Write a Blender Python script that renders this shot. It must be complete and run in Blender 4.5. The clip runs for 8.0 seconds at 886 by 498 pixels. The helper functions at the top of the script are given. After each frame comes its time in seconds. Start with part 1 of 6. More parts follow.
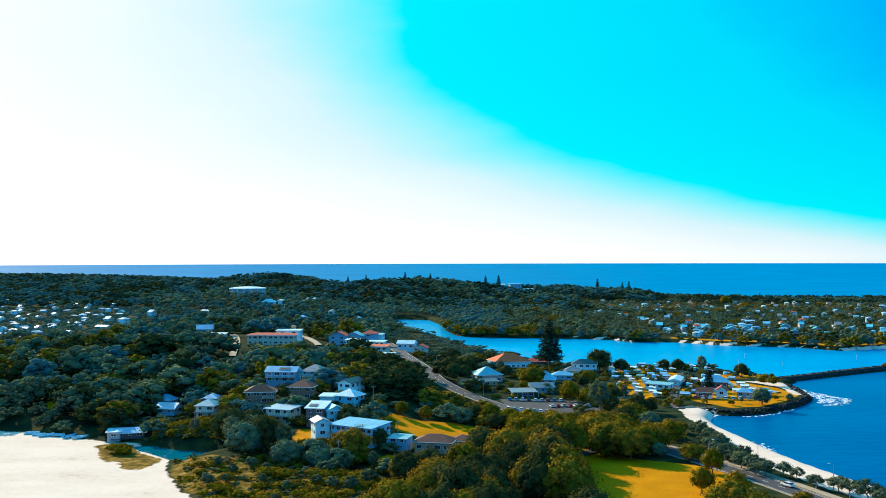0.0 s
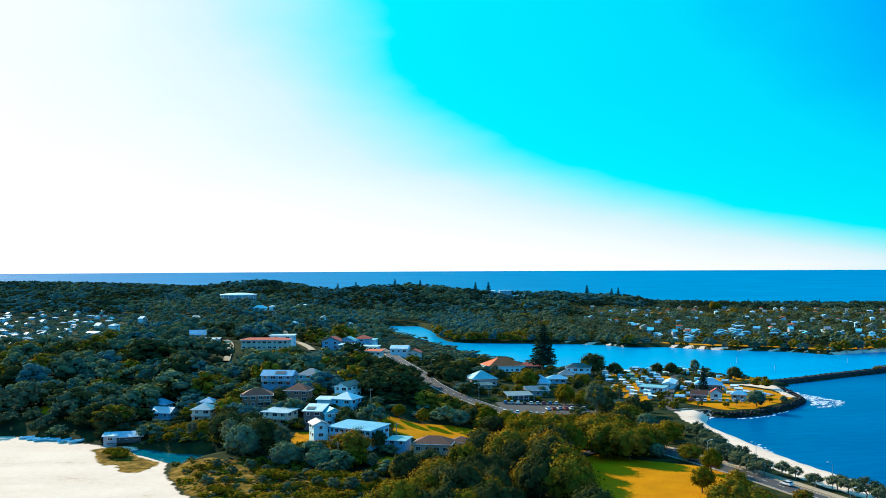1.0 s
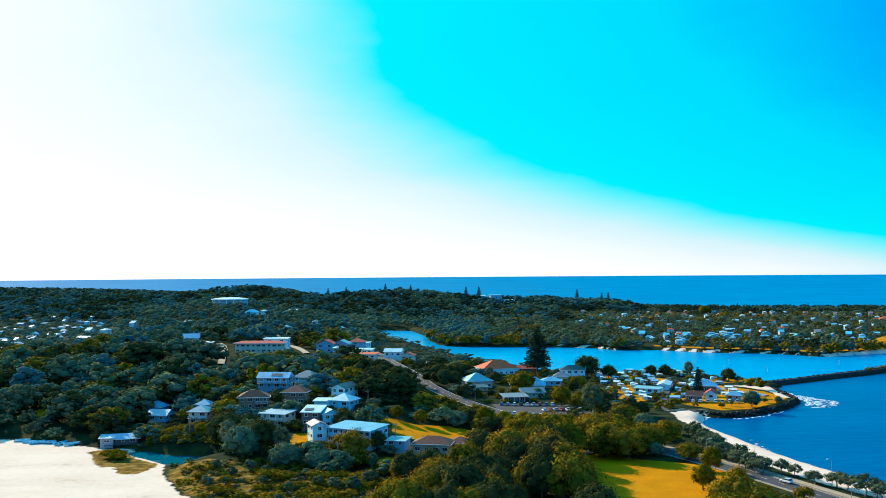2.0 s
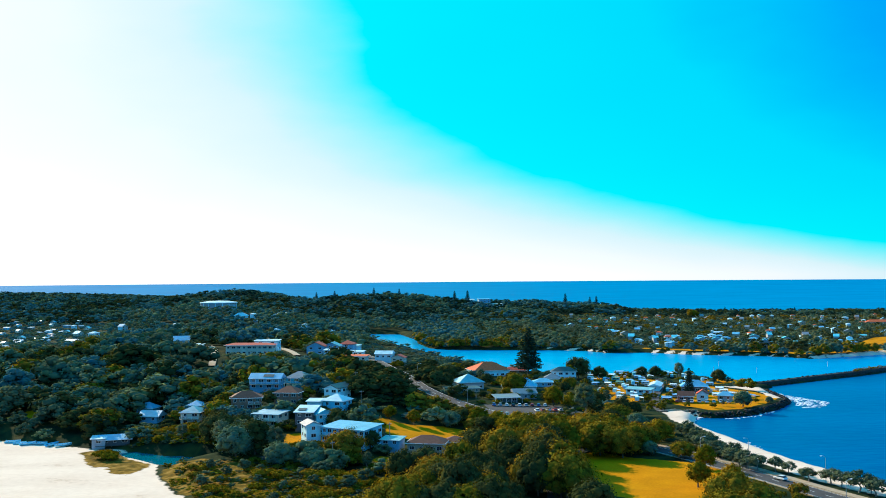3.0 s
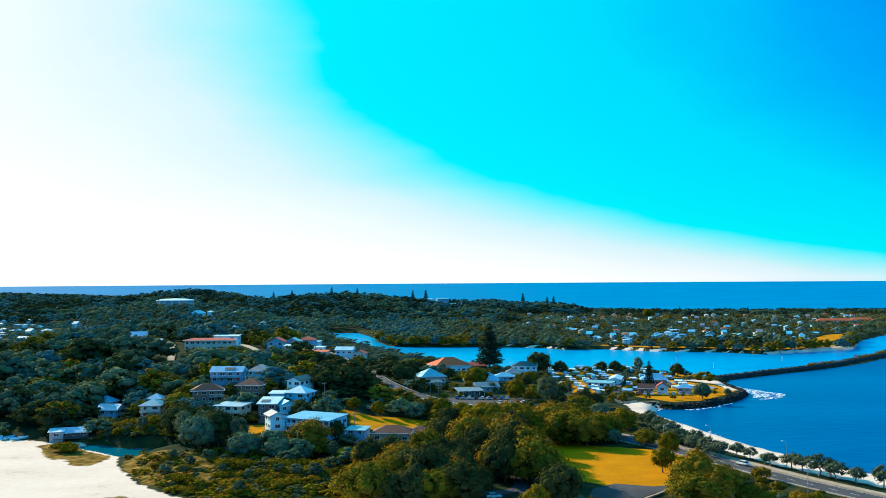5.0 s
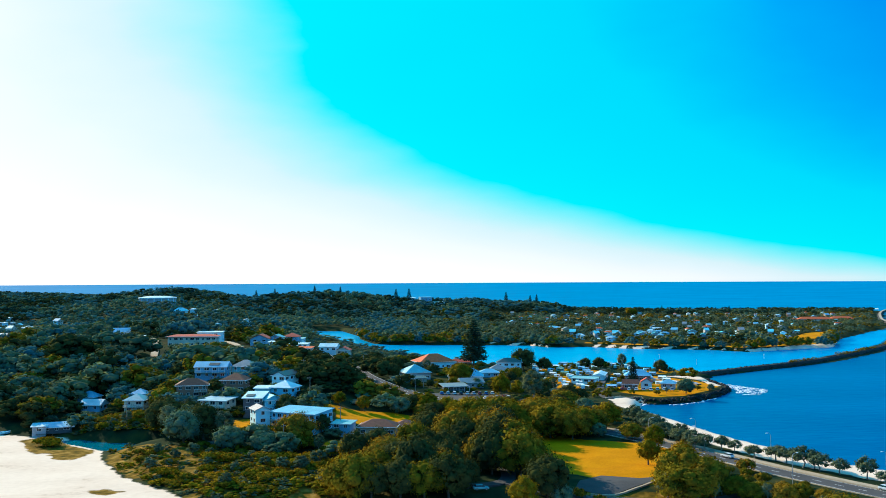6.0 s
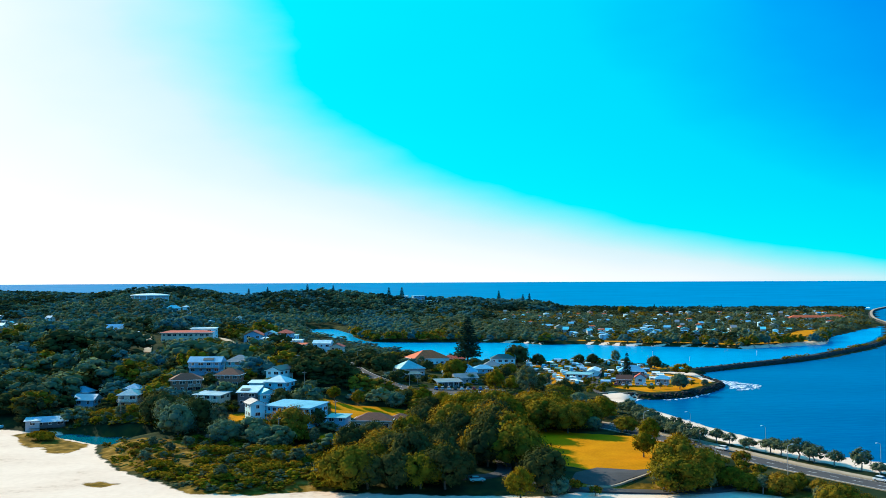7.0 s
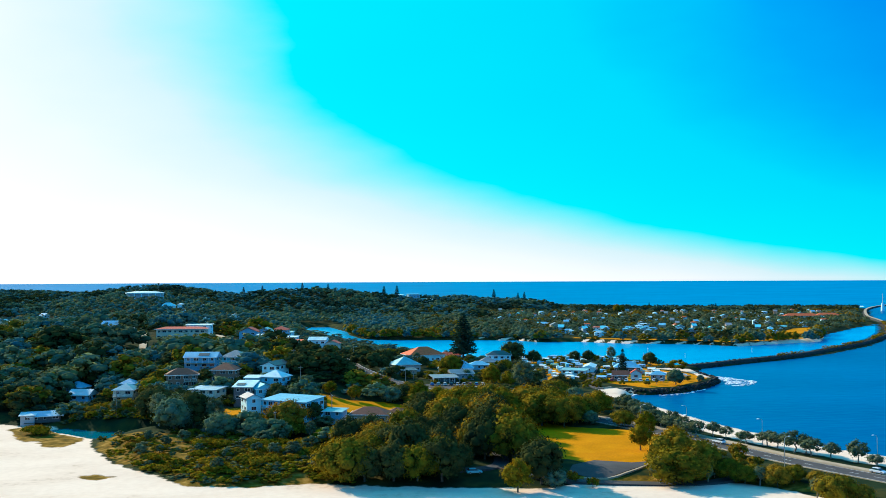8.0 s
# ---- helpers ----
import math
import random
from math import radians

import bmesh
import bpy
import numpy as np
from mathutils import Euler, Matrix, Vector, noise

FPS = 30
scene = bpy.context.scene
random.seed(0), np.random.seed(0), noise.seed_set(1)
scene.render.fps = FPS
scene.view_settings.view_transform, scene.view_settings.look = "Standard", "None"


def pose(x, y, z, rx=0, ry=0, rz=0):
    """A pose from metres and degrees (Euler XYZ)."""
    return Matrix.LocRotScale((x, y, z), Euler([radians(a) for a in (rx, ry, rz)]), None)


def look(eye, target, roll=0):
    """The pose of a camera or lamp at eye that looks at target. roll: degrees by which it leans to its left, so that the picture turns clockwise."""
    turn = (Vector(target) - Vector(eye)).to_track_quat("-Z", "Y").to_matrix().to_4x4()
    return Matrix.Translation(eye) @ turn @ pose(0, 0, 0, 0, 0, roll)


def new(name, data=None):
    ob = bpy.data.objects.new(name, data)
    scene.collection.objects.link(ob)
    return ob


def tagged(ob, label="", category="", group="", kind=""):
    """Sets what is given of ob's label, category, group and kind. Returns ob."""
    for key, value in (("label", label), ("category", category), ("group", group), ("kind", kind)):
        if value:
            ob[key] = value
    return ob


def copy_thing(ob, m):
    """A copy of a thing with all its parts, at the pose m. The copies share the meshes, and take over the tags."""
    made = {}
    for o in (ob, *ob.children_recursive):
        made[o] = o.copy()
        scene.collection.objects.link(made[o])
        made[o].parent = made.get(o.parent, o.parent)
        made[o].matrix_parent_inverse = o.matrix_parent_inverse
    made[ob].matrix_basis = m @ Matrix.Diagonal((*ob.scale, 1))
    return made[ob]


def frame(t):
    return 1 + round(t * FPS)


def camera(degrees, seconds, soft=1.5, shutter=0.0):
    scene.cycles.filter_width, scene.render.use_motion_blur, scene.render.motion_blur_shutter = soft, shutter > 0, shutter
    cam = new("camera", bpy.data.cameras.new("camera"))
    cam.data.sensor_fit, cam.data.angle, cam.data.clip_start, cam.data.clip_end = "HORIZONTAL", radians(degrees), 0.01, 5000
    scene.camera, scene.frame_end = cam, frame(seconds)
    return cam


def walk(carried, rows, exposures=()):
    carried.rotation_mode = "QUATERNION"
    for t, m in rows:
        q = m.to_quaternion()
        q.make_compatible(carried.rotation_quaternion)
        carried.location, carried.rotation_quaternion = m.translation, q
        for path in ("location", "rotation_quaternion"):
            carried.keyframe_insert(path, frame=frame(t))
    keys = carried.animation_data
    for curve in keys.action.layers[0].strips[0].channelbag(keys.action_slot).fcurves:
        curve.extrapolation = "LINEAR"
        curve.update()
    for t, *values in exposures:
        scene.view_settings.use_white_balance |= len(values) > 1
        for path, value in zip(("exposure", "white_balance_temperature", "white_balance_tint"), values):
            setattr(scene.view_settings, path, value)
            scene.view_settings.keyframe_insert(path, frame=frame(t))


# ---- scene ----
# Camera: a drone sinking beside a coastal lagoon town. Rows: seconds, x, y, z, yaw, pitch, roll.
cam = camera(50.0, 8.0, soft=0.9)
PATH = (
    (0, 0.00, 0.00, 75.00, -0.000, 0.501, 0.148),
    (0.5, -2.13, -0.32, 73.77, -0.386, 0.776, 0.212),
    (1, -4.20, -0.59, 72.70, -0.777, 0.988, 0.272),
    (1.5, -6.40, -0.77, 71.56, -1.139, 1.181, 0.350),
    (3, -11.01, -0.75, 68.10, -2.310, 1.686, 0.442),
    (3.5, -12.18, -0.45, 66.76, -2.708, 1.810, 0.436),
    (4, -13.09, -0.30, 65.59, -3.122, 1.828, 0.433),
    (4.5, -13.81, -0.25, 64.43, -3.881, 1.827, 0.418),
    (5, -14.58, -0.23, 63.32, -4.959, 1.825, 0.376),
    (6.5, -16.64, 0.09, 59.88, -6.236, 1.822, 0.265),
    (7, -17.17, 0.27, 58.71, -6.493, 1.821, 0.259),
    (7.5, -17.65, 0.50, 57.60, -6.735, 1.813, 0.241),
    (8, -17.82, 0.80, 56.52, -6.817, 1.814, 0.254),
)


def drone_pose(x, y, z, yaw, pitch, roll):
    turn = Euler((radians(90 + pitch), 0, radians(yaw))).to_matrix().to_4x4()
    return Matrix.Translation((x, y, z)) @ turn @ pose(0, 0, 0, 0, 0, -roll)


walk(cam, [(row[0], drone_pose(*row[1:])) for row in PATH], exposures=((0, 0.0, 6150, 10), (8, 0.0, 6150, 10)))

# ---- sky and sun ----
SUN_AZ, SUN_EL = radians(40), radians(25)          # azimuth to the left of +y
SUN_DIR = Vector((-math.sin(SUN_AZ) * math.cos(SUN_EL), math.cos(SUN_AZ) * math.cos(SUN_EL), math.sin(SUN_EL)))


def make_world():
    world = bpy.data.worlds.new("sky")
    scene.world = world
    world.use_nodes = True
    nt = world.node_tree
    nt.nodes.clear()
    N, L = nt.nodes.new, nt.links.new
    out, bg = N("ShaderNodeOutputWorld"), N("ShaderNodeBackground")
    L(bg.outputs[0], out.inputs[0])
    co = N("ShaderNodeTexCoord")
    nrm = N("ShaderNodeVectorMath"); nrm.operation = "NORMALIZE"
    L(co.outputs["Generated"], nrm.inputs[0])

    def m(op, a, b=None, clamp=False):
        n = N("ShaderNodeMath"); n.operation, n.use_clamp = op, clamp
        for i, v in enumerate((a, b)):
            if v is None:
                continue
            if isinstance(v, (int, float)):
                n.inputs[i].default_value = v
            else:
                L(v, n.inputs[i])
        return n.outputs[0]

    dot = N("ShaderNodeVectorMath"); dot.operation = "DOT_PRODUCT"
    L(nrm.outputs[0], dot.inputs[0]); dot.inputs[1].default_value = SUN_DIR
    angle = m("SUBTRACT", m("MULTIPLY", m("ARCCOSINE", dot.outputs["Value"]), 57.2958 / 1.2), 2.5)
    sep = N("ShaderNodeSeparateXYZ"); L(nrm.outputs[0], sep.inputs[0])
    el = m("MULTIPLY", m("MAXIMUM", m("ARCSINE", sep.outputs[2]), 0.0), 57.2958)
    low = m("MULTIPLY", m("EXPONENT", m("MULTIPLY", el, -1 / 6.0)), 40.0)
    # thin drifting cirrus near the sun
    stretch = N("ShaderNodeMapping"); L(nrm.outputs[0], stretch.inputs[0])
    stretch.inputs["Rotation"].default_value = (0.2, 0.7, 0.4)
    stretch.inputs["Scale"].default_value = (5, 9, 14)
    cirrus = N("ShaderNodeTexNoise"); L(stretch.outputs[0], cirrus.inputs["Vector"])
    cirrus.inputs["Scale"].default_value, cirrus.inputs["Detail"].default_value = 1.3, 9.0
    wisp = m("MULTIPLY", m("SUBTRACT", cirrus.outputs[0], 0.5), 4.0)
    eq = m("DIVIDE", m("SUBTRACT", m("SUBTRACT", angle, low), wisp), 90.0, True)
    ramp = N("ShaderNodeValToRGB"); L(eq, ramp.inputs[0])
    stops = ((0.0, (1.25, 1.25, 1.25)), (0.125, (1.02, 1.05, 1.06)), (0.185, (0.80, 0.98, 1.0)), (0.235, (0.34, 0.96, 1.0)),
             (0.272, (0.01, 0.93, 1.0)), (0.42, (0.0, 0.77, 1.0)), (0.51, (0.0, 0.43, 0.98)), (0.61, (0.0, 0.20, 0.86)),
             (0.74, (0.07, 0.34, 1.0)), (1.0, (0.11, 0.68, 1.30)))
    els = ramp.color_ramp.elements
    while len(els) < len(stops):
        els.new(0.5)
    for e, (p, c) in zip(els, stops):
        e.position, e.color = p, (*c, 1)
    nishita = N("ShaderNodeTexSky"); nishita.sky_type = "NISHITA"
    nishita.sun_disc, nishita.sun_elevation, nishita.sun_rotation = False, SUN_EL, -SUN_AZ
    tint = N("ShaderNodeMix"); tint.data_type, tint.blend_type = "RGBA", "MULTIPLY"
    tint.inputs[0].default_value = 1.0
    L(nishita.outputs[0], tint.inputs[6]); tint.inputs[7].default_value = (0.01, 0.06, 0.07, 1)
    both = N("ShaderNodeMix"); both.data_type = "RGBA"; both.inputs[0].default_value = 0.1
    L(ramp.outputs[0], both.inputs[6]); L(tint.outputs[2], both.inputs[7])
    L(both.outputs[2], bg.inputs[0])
    bg.inputs[1].default_value = 1.0


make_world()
sun = new("sun", bpy.data.lights.new("sun", "SUN"))
sun.data.energy, sun.data.angle, sun.data.color = 7.8, radians(0.6), (1.0, 0.86, 0.62)
sun.matrix_world = look(SUN_DIR * 100, (0, 0, 0))

# ---- materials ----
def nodes_of(name):
    mat = bpy.data.materials.new(name)
    mat.use_nodes = True
    nt = mat.node_tree
    return mat, nt, nt.nodes["Principled BSDF"]


def noise_tex(nt, scale, detail=4.0, coord="Object", stretch=(1, 1, 1)):
    co, mp, n = nt.nodes.new("ShaderNodeTexCoord"), nt.nodes.new("ShaderNodeMapping"), nt.nodes.new("ShaderNodeTexNoise")
    nt.links.new(co.outputs[coord], mp.inputs[0])
    nt.links.new(mp.outputs[0], n.inputs["Vector"])
    mp.inputs["Scale"].default_value = stretch
    n.inputs["Scale"].default_value, n.inputs["Detail"].default_value = scale, detail
    return n.outputs[0]


def ramp_of(nt, fac, stops):
    r = nt.nodes.new("ShaderNodeValToRGB")
    nt.links.new(fac, r.inputs[0])
    els = r.color_ramp.elements
    while len(els) < len(stops):
        els.new(0.5)
    for e, (p, c) in zip(els, stops):
        e.position, e.color = p, (*c, 1)
    return r.outputs[0]


def mathn(nt, op, a, b=None, clamp=False):
    n = nt.nodes.new("ShaderNodeMath")
    n.operation, n.use_clamp = op, clamp
    for i, v in enumerate((a, b)):
        if v is None:
            continue
        if isinstance(v, (int, float)):
            n.inputs[i].default_value = v
        else:
            nt.links.new(v, n.inputs[i])
    return n.outputs[0]


def mixc(nt, fac, a, b, blend="MIX"):
    n = nt.nodes.new("ShaderNodeMix")
    n.data_type, n.blend_type = "RGBA", blend
    for i, v in ((0, fac), (6, a), (7, b)):
        if isinstance(v, (int, float)):
            n.inputs[i].default_value = v
        elif isinstance(v, tuple):
            n.inputs[i].default_value = (*v, 1)
        else:
            nt.links.new(v, n.inputs[i])
    return n.outputs[2]


def bump(nt, bsdf, height, strength, distance):
    b = nt.nodes.new("ShaderNodeBump")
    b.inputs["Strength"].default_value, b.inputs["Distance"].default_value = strength, distance
    nt.links.new(height, b.inputs["Height"])
    nt.links.new(b.outputs[0], bsdf.inputs["Normal"])


def surface(name, dark, light, scale, rough=0.8, metal=0.0, fine=8.0, relief=0.02, spread=0.0, stretch=(1, 1, 1), spec=0.3):
    """A surface with a coarse and a fine variation; spread varies it from object to object."""
    mat, nt, b = nodes_of(name)
    big, small = noise_tex(nt, scale, stretch=stretch), noise_tex(nt, scale * fine, 6.0, stretch=stretch)
    both = mathn(nt, "ADD", mathn(nt, "MULTIPLY", big, 0.6), mathn(nt, "MULTIPLY", small, 0.4))
    col = ramp_of(nt, both, ((0.32, dark), (0.66, light)))
    if spread:
        info, hsv = nt.nodes.new("ShaderNodeObjectInfo"), nt.nodes.new("ShaderNodeHueSaturation")
        rnd = info.outputs["Random"]
        nt.links.new(mathn(nt, "ADD", mathn(nt, "MULTIPLY", rnd, 0.05 * spread), 0.5 - 0.03 * spread), hsv.inputs["Hue"])
        nt.links.new(mathn(nt, "ADD", mathn(nt, "MULTIPLY", rnd, 0.7 * spread), 1 - 0.35 * spread), hsv.inputs["Value"])
        nt.links.new(col, hsv.inputs["Color"])
        col = hsv.outputs[0]
    nt.links.new(col, b.inputs["Base Color"])
    b.inputs["Roughness"].default_value, b.inputs["Metallic"].default_value = rough, metal
    b.inputs["Specular IOR Level"].default_value = spec
    if relief:
        bump(nt, b, small, 0.6, relief)
    return mat


def leaf_material(name, dark, light, glow, spread=1.0, through_light=0.2):
    """Leaves: rough diffuse with light passing through; varies by clump and by tree."""
    mat, nt, b = nodes_of(name)
    geo, info = nt.nodes.new("ShaderNodeNewGeometry"), nt.nodes.new("ShaderNodeObjectInfo")
    clump, stand = noise_tex(nt, 0.35, 3.0), noise_tex(nt, 0.07, 2.0)
    fac = mathn(nt, "ADD", mathn(nt, "MULTIPLY", geo.outputs["Random Per Island"], 0.14), mathn(nt, "MULTIPLY", clump, 0.4))
    fac = mathn(nt, "ADD", fac, mathn(nt, "MULTIPLY", stand, 0.46))
    col = ramp_of(nt, fac, ((0.3, dark), (0.7, light)))
    hsv = nt.nodes.new("ShaderNodeHueSaturation")
    rnd = info.outputs["Random"]
    nt.links.new(mathn(nt, "ADD", mathn(nt, "MULTIPLY", rnd, -0.045 * spread), 0.5 + 0.035 * spread), hsv.inputs["Hue"])
    nt.links.new(mathn(nt, "ADD", mathn(nt, "MULTIPLY", rnd, 0.7 * spread), 1 - 0.35 * spread), hsv.inputs["Value"])
    nt.links.new(col, hsv.inputs["Color"])
    nt.links.new(hsv.outputs[0], b.inputs["Base Color"])
    b.inputs["Roughness"].default_value, b.inputs["Specular IOR Level"].default_value = 0.9, 0.0
    tr, mx = nt.nodes.new("ShaderNodeBsdfTranslucent"), nt.nodes.new("ShaderNodeMixShader")
    nt.links.new(mixc(nt, 1.0, hsv.outputs[0], glow, "MULTIPLY"), tr.inputs[0])
    mx.inputs[0].default_value = through_light
    nt.links.new(b.outputs[0], mx.inputs[1]); nt.links.new(tr.outputs[0], mx.inputs[2])
    nt.links.new(mx.outputs[0], nt.nodes["Material Output"].inputs[0])
    return mat


def ground_material():
    """Earth and scrub, with sand, dry grass and mown lawn where the plan puts them."""
    mat, nt, b = nodes_of("ground")

    def zone(attr, wobble, scale):
        a = nt.nodes.new("ShaderNodeAttribute"); a.attribute_name = attr
        edge = mathn(nt, "MULTIPLY", mathn(nt, "SUBTRACT", noise_tex(nt, scale, 5.0), 0.5), wobble)
        return mathn(nt, "MULTIPLY", mathn(nt, "ADD", a.outputs["Fac"], edge), 1.2, True)

    soil = ramp_of(nt, noise_tex(nt, 0.12, 8.0), ((0.3, (0.006, 0.018, 0.010)), (0.52, (0.020, 0.034, 0.014)), (0.75, (0.085, 0.066, 0.016))))
    lawn = ramp_of(nt, mathn(nt, "ADD", mathn(nt, "MULTIPLY", noise_tex(nt, 0.08, 3.0), 0.6), mathn(nt, "MULTIPLY", noise_tex(nt, 1.2, 6.0), 0.4)),
                   ((0.34, (0.42, 0.165, 0.001)), (0.5, (0.54, 0.205, 0.001)), (0.64, (0.62, 0.255, 0.0015))))
    dry = ramp_of(nt, noise_tex(nt, 0.35, 8.0), ((0.35, (0.08, 0.056, 0.007)), (0.52, (0.19, 0.105, 0.012)), (0.72, (0.38, 0.22, 0.05))))
    sand = ramp_of(nt, mathn(nt, "ADD", mathn(nt, "MULTIPLY", noise_tex(nt, 0.03, 5.0, stretch=(1, 2.2, 1)), 0.65), mathn(nt, "MULTIPLY", noise_tex(nt, 0.5, 6.0), 0.35)),
                   ((0.30, (0.56, 0.39, 0.27)), (0.41, (0.74, 0.56, 0.42)), (0.6, (0.82, 0.64, 0.49))))
    col = mixc(nt, zone("lawn", 3.0, 0.25), soil, lawn)
    col = mixc(nt, zone("sand", 4.0, 0.3), col, sand)
    col = mixc(nt, zone("dry", 5.0, 0.22), col, dry)
    nt.links.new(col, b.inputs["Base Color"])
    b.inputs["Roughness"].default_value, b.inputs["Specular IOR Level"].default_value = 0.95, 0.02
    bump(nt, b, noise_tex(nt, 0.9, 8.0), 0.3, 0.15)
    return mat


def water_material(name, deep, shallow, wave, rough, strength, spec=0.35):
    mat, nt, b = nodes_of(name)
    streak = noise_tex(nt, 0.004, 5.0, stretch=(1, 2.5, 1))
    ripple = noise_tex(nt, wave, 6.0, stretch=(1, 1.8, 1))
    fac = mathn(nt, "ADD", mathn(nt, "MULTIPLY", streak, 0.7), mathn(nt, "MULTIPLY", ripple, 0.3))
    nt.links.new(ramp_of(nt, fac, ((0.35, deep), (0.65, shallow))), b.inputs["Base Color"])
    b.inputs["Roughness"].default_value, b.inputs["IOR"].default_value = rough, 1.33
    b.inputs["Specular IOR Level"].default_value = spec
    bump(nt, b, ripple, strength, 0.6)
    return mat


M_GROUND = ground_material()
# reflected sky is put into the base blues of sea, ocean and pond
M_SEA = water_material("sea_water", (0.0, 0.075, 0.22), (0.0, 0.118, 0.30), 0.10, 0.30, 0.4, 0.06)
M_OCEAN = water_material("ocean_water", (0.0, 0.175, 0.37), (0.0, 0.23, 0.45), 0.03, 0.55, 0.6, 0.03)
M_POND = water_material("pond_water", (0.0, 0.10, 0.14), (0.0, 0.17, 0.24), 0.3, 0.06, 0.15, 0.5)
M_LAGOON = water_material("lagoon_water", (0.0, 0.22, 0.50), (0.0, 0.32, 0.62), 0.16, 0.25, 0.7, 0.2)
M_LEAF = {
    "olive": leaf_material("olive_leaves", (0.013, 0.019, 0.007), (0.330, 0.208, 0.015), (1.6, 1.2, 0.15), 0.9, 0.16),
    # deep and blue have haze put into their colour: dark ends lifted to teal
    "deep": leaf_material("deep_hazed_leaves", (0.018, 0.106, 0.108), (0.200, 0.202, 0.066), (1.3, 1.3, 0.35), 0.7, 0.14),
    "grey": leaf_material("grey_green_leaves", (0.028, 0.070, 0.050), (0.190, 0.190, 0.090), (1.2, 1.15, 0.4), 0.8),
    "gold": leaf_material("golden_leaves", (0.040, 0.036, 0.005), (0.350, 0.225, 0.012), (1.6, 1.15, 0.12), 0.8, 0.18),
    "blue": leaf_material("blue_hazed_leaves", (0.012, 0.120, 0.158), (0.120, 0.180, 0.110), (1.1, 1.2, 0.6), 0.6, 0.12),
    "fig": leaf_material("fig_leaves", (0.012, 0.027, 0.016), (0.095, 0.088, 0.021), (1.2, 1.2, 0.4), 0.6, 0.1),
    "pine": leaf_material("pine_needles", (0.005, 0.030, 0.028), (0.055, 0.085, 0.040), (1.1, 1.0, 0.4), 0.5),
}
M_BARK = surface("bark", (0.05, 0.04, 0.03), (0.16, 0.13, 0.10), 1.5, 0.9, stretch=(3, 3, 1), relief=0.05)
M_PALE_BARK = surface("pale_bark", (0.14, 0.12, 0.10), (0.34, 0.30, 0.25), 1.2, 0.85, stretch=(3, 3, 1), relief=0.04)
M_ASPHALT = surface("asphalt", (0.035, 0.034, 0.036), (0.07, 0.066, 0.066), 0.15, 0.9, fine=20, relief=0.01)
M_PATH = surface("pale_concrete", (0.30, 0.23, 0.15), (0.46, 0.36, 0.25), 0.4, 0.9)
M_PAINT = surface("road_paint", (0.6, 0.6, 0.58), (0.8, 0.8, 0.78), 2.0, 0.7)
# the backlit side's shade is put into the stone's near-black base colour
M_ROCK = surface("shaded_rock", (0.008, 0.008, 0.008), (0.035, 0.03, 0.026), 0.3, 0.85, relief=0.2)
M_FOAM = surface("foam", (0.7, 0.75, 0.78), (0.9, 0.92, 0.93), 0.5, 0.9, relief=0.1)
M_GLASS = surface("window_glass", (0.01, 0.014, 0.02), (0.03, 0.04, 0.05), 0.5, 0.08, relief=0, spec=0.6)
M_FRAME = surface("white_frames", (0.7, 0.7, 0.7), (0.82, 0.82, 0.8), 3.0, 0.5)
M_STEEL = surface("galvanised_steel", (0.35, 0.36, 0.37), (0.55, 0.56, 0.57), 2.0, 0.45, 0.7)


def paint(name, c, rough=0.6, scale=0.35, contrast=0.16):
    return surface(name, tuple(v * (1 - contrast) for v in c), tuple(min(1, v * (1 + contrast)) for v in c), scale, rough, fine=10, relief=0.005)


def metal_roof(name, c):
    """Corrugated painted sheet: ribs down the slope, fading and stains."""
    mat, nt, b = nodes_of(name)
    big = noise_tex(nt, 0.25, 6.0)
    nt.links.new(ramp_of(nt, big, ((0.3, tuple(v * 0.8 for v in c)), (0.7, tuple(min(1, v * 1.15) for v in c)))), b.inputs["Base Color"])
    b.inputs["Roughness"].default_value, b.inputs["Specular IOR Level"].default_value = 0.42, 0.5
    w = nt.nodes.new("ShaderNodeTexWave"); co = nt.nodes.new("ShaderNodeTexCoord")
    nt.links.new(co.outputs["Object"], w.inputs[0]); w.inputs["Scale"].default_value = 1.6
    bump(nt, b, w.outputs["Fac"], 0.35, 0.04)
    return mat


# white: the cyan of skylit shade is put into the wall colour
M_WALL = {k: paint(k + "_wall", c) for k, c in {
    "white": (0.50, 0.78, 0.83), "cream": (0.62, 0.55, 0.42), "grey": (0.34, 0.36, 0.38), "blue": (0.16, 0.36, 0.50), "aqua": (0.18, 0.56, 0.72), "teal": (0.14, 0.50, 0.58),
    "brick": (0.30, 0.13, 0.08), "tan": (0.42, 0.30, 0.20), "dark": (0.10, 0.10, 0.11), "yellow": (0.7, 0.45, 0.05)}.items()}
M_ROOF = {k: metal_roof(k + "_roof", c) for k, c in {
    "white": (0.58, 0.77, 0.80), "silver": (0.36, 0.52, 0.58), "blue": (0.16, 0.45, 0.62), "teal": (0.22, 0.45, 0.48), "cyan": (0.12, 0.62, 0.72),
    "grey": (0.22, 0.23, 0.25), "dark": (0.06, 0.06, 0.07)}.items()}
M_ROOF.update({k: surface(k + "_tiles", tuple(v * 0.7 for v in c), tuple(v * 1.25 for v in c), 0.8, 0.8, fine=6, relief=0.04)
               for k, c in {"red": (0.52, 0.085, 0.05), "terracotta": (0.62, 0.115, 0.035), "brown": (0.15, 0.055, 0.035)}.items()})

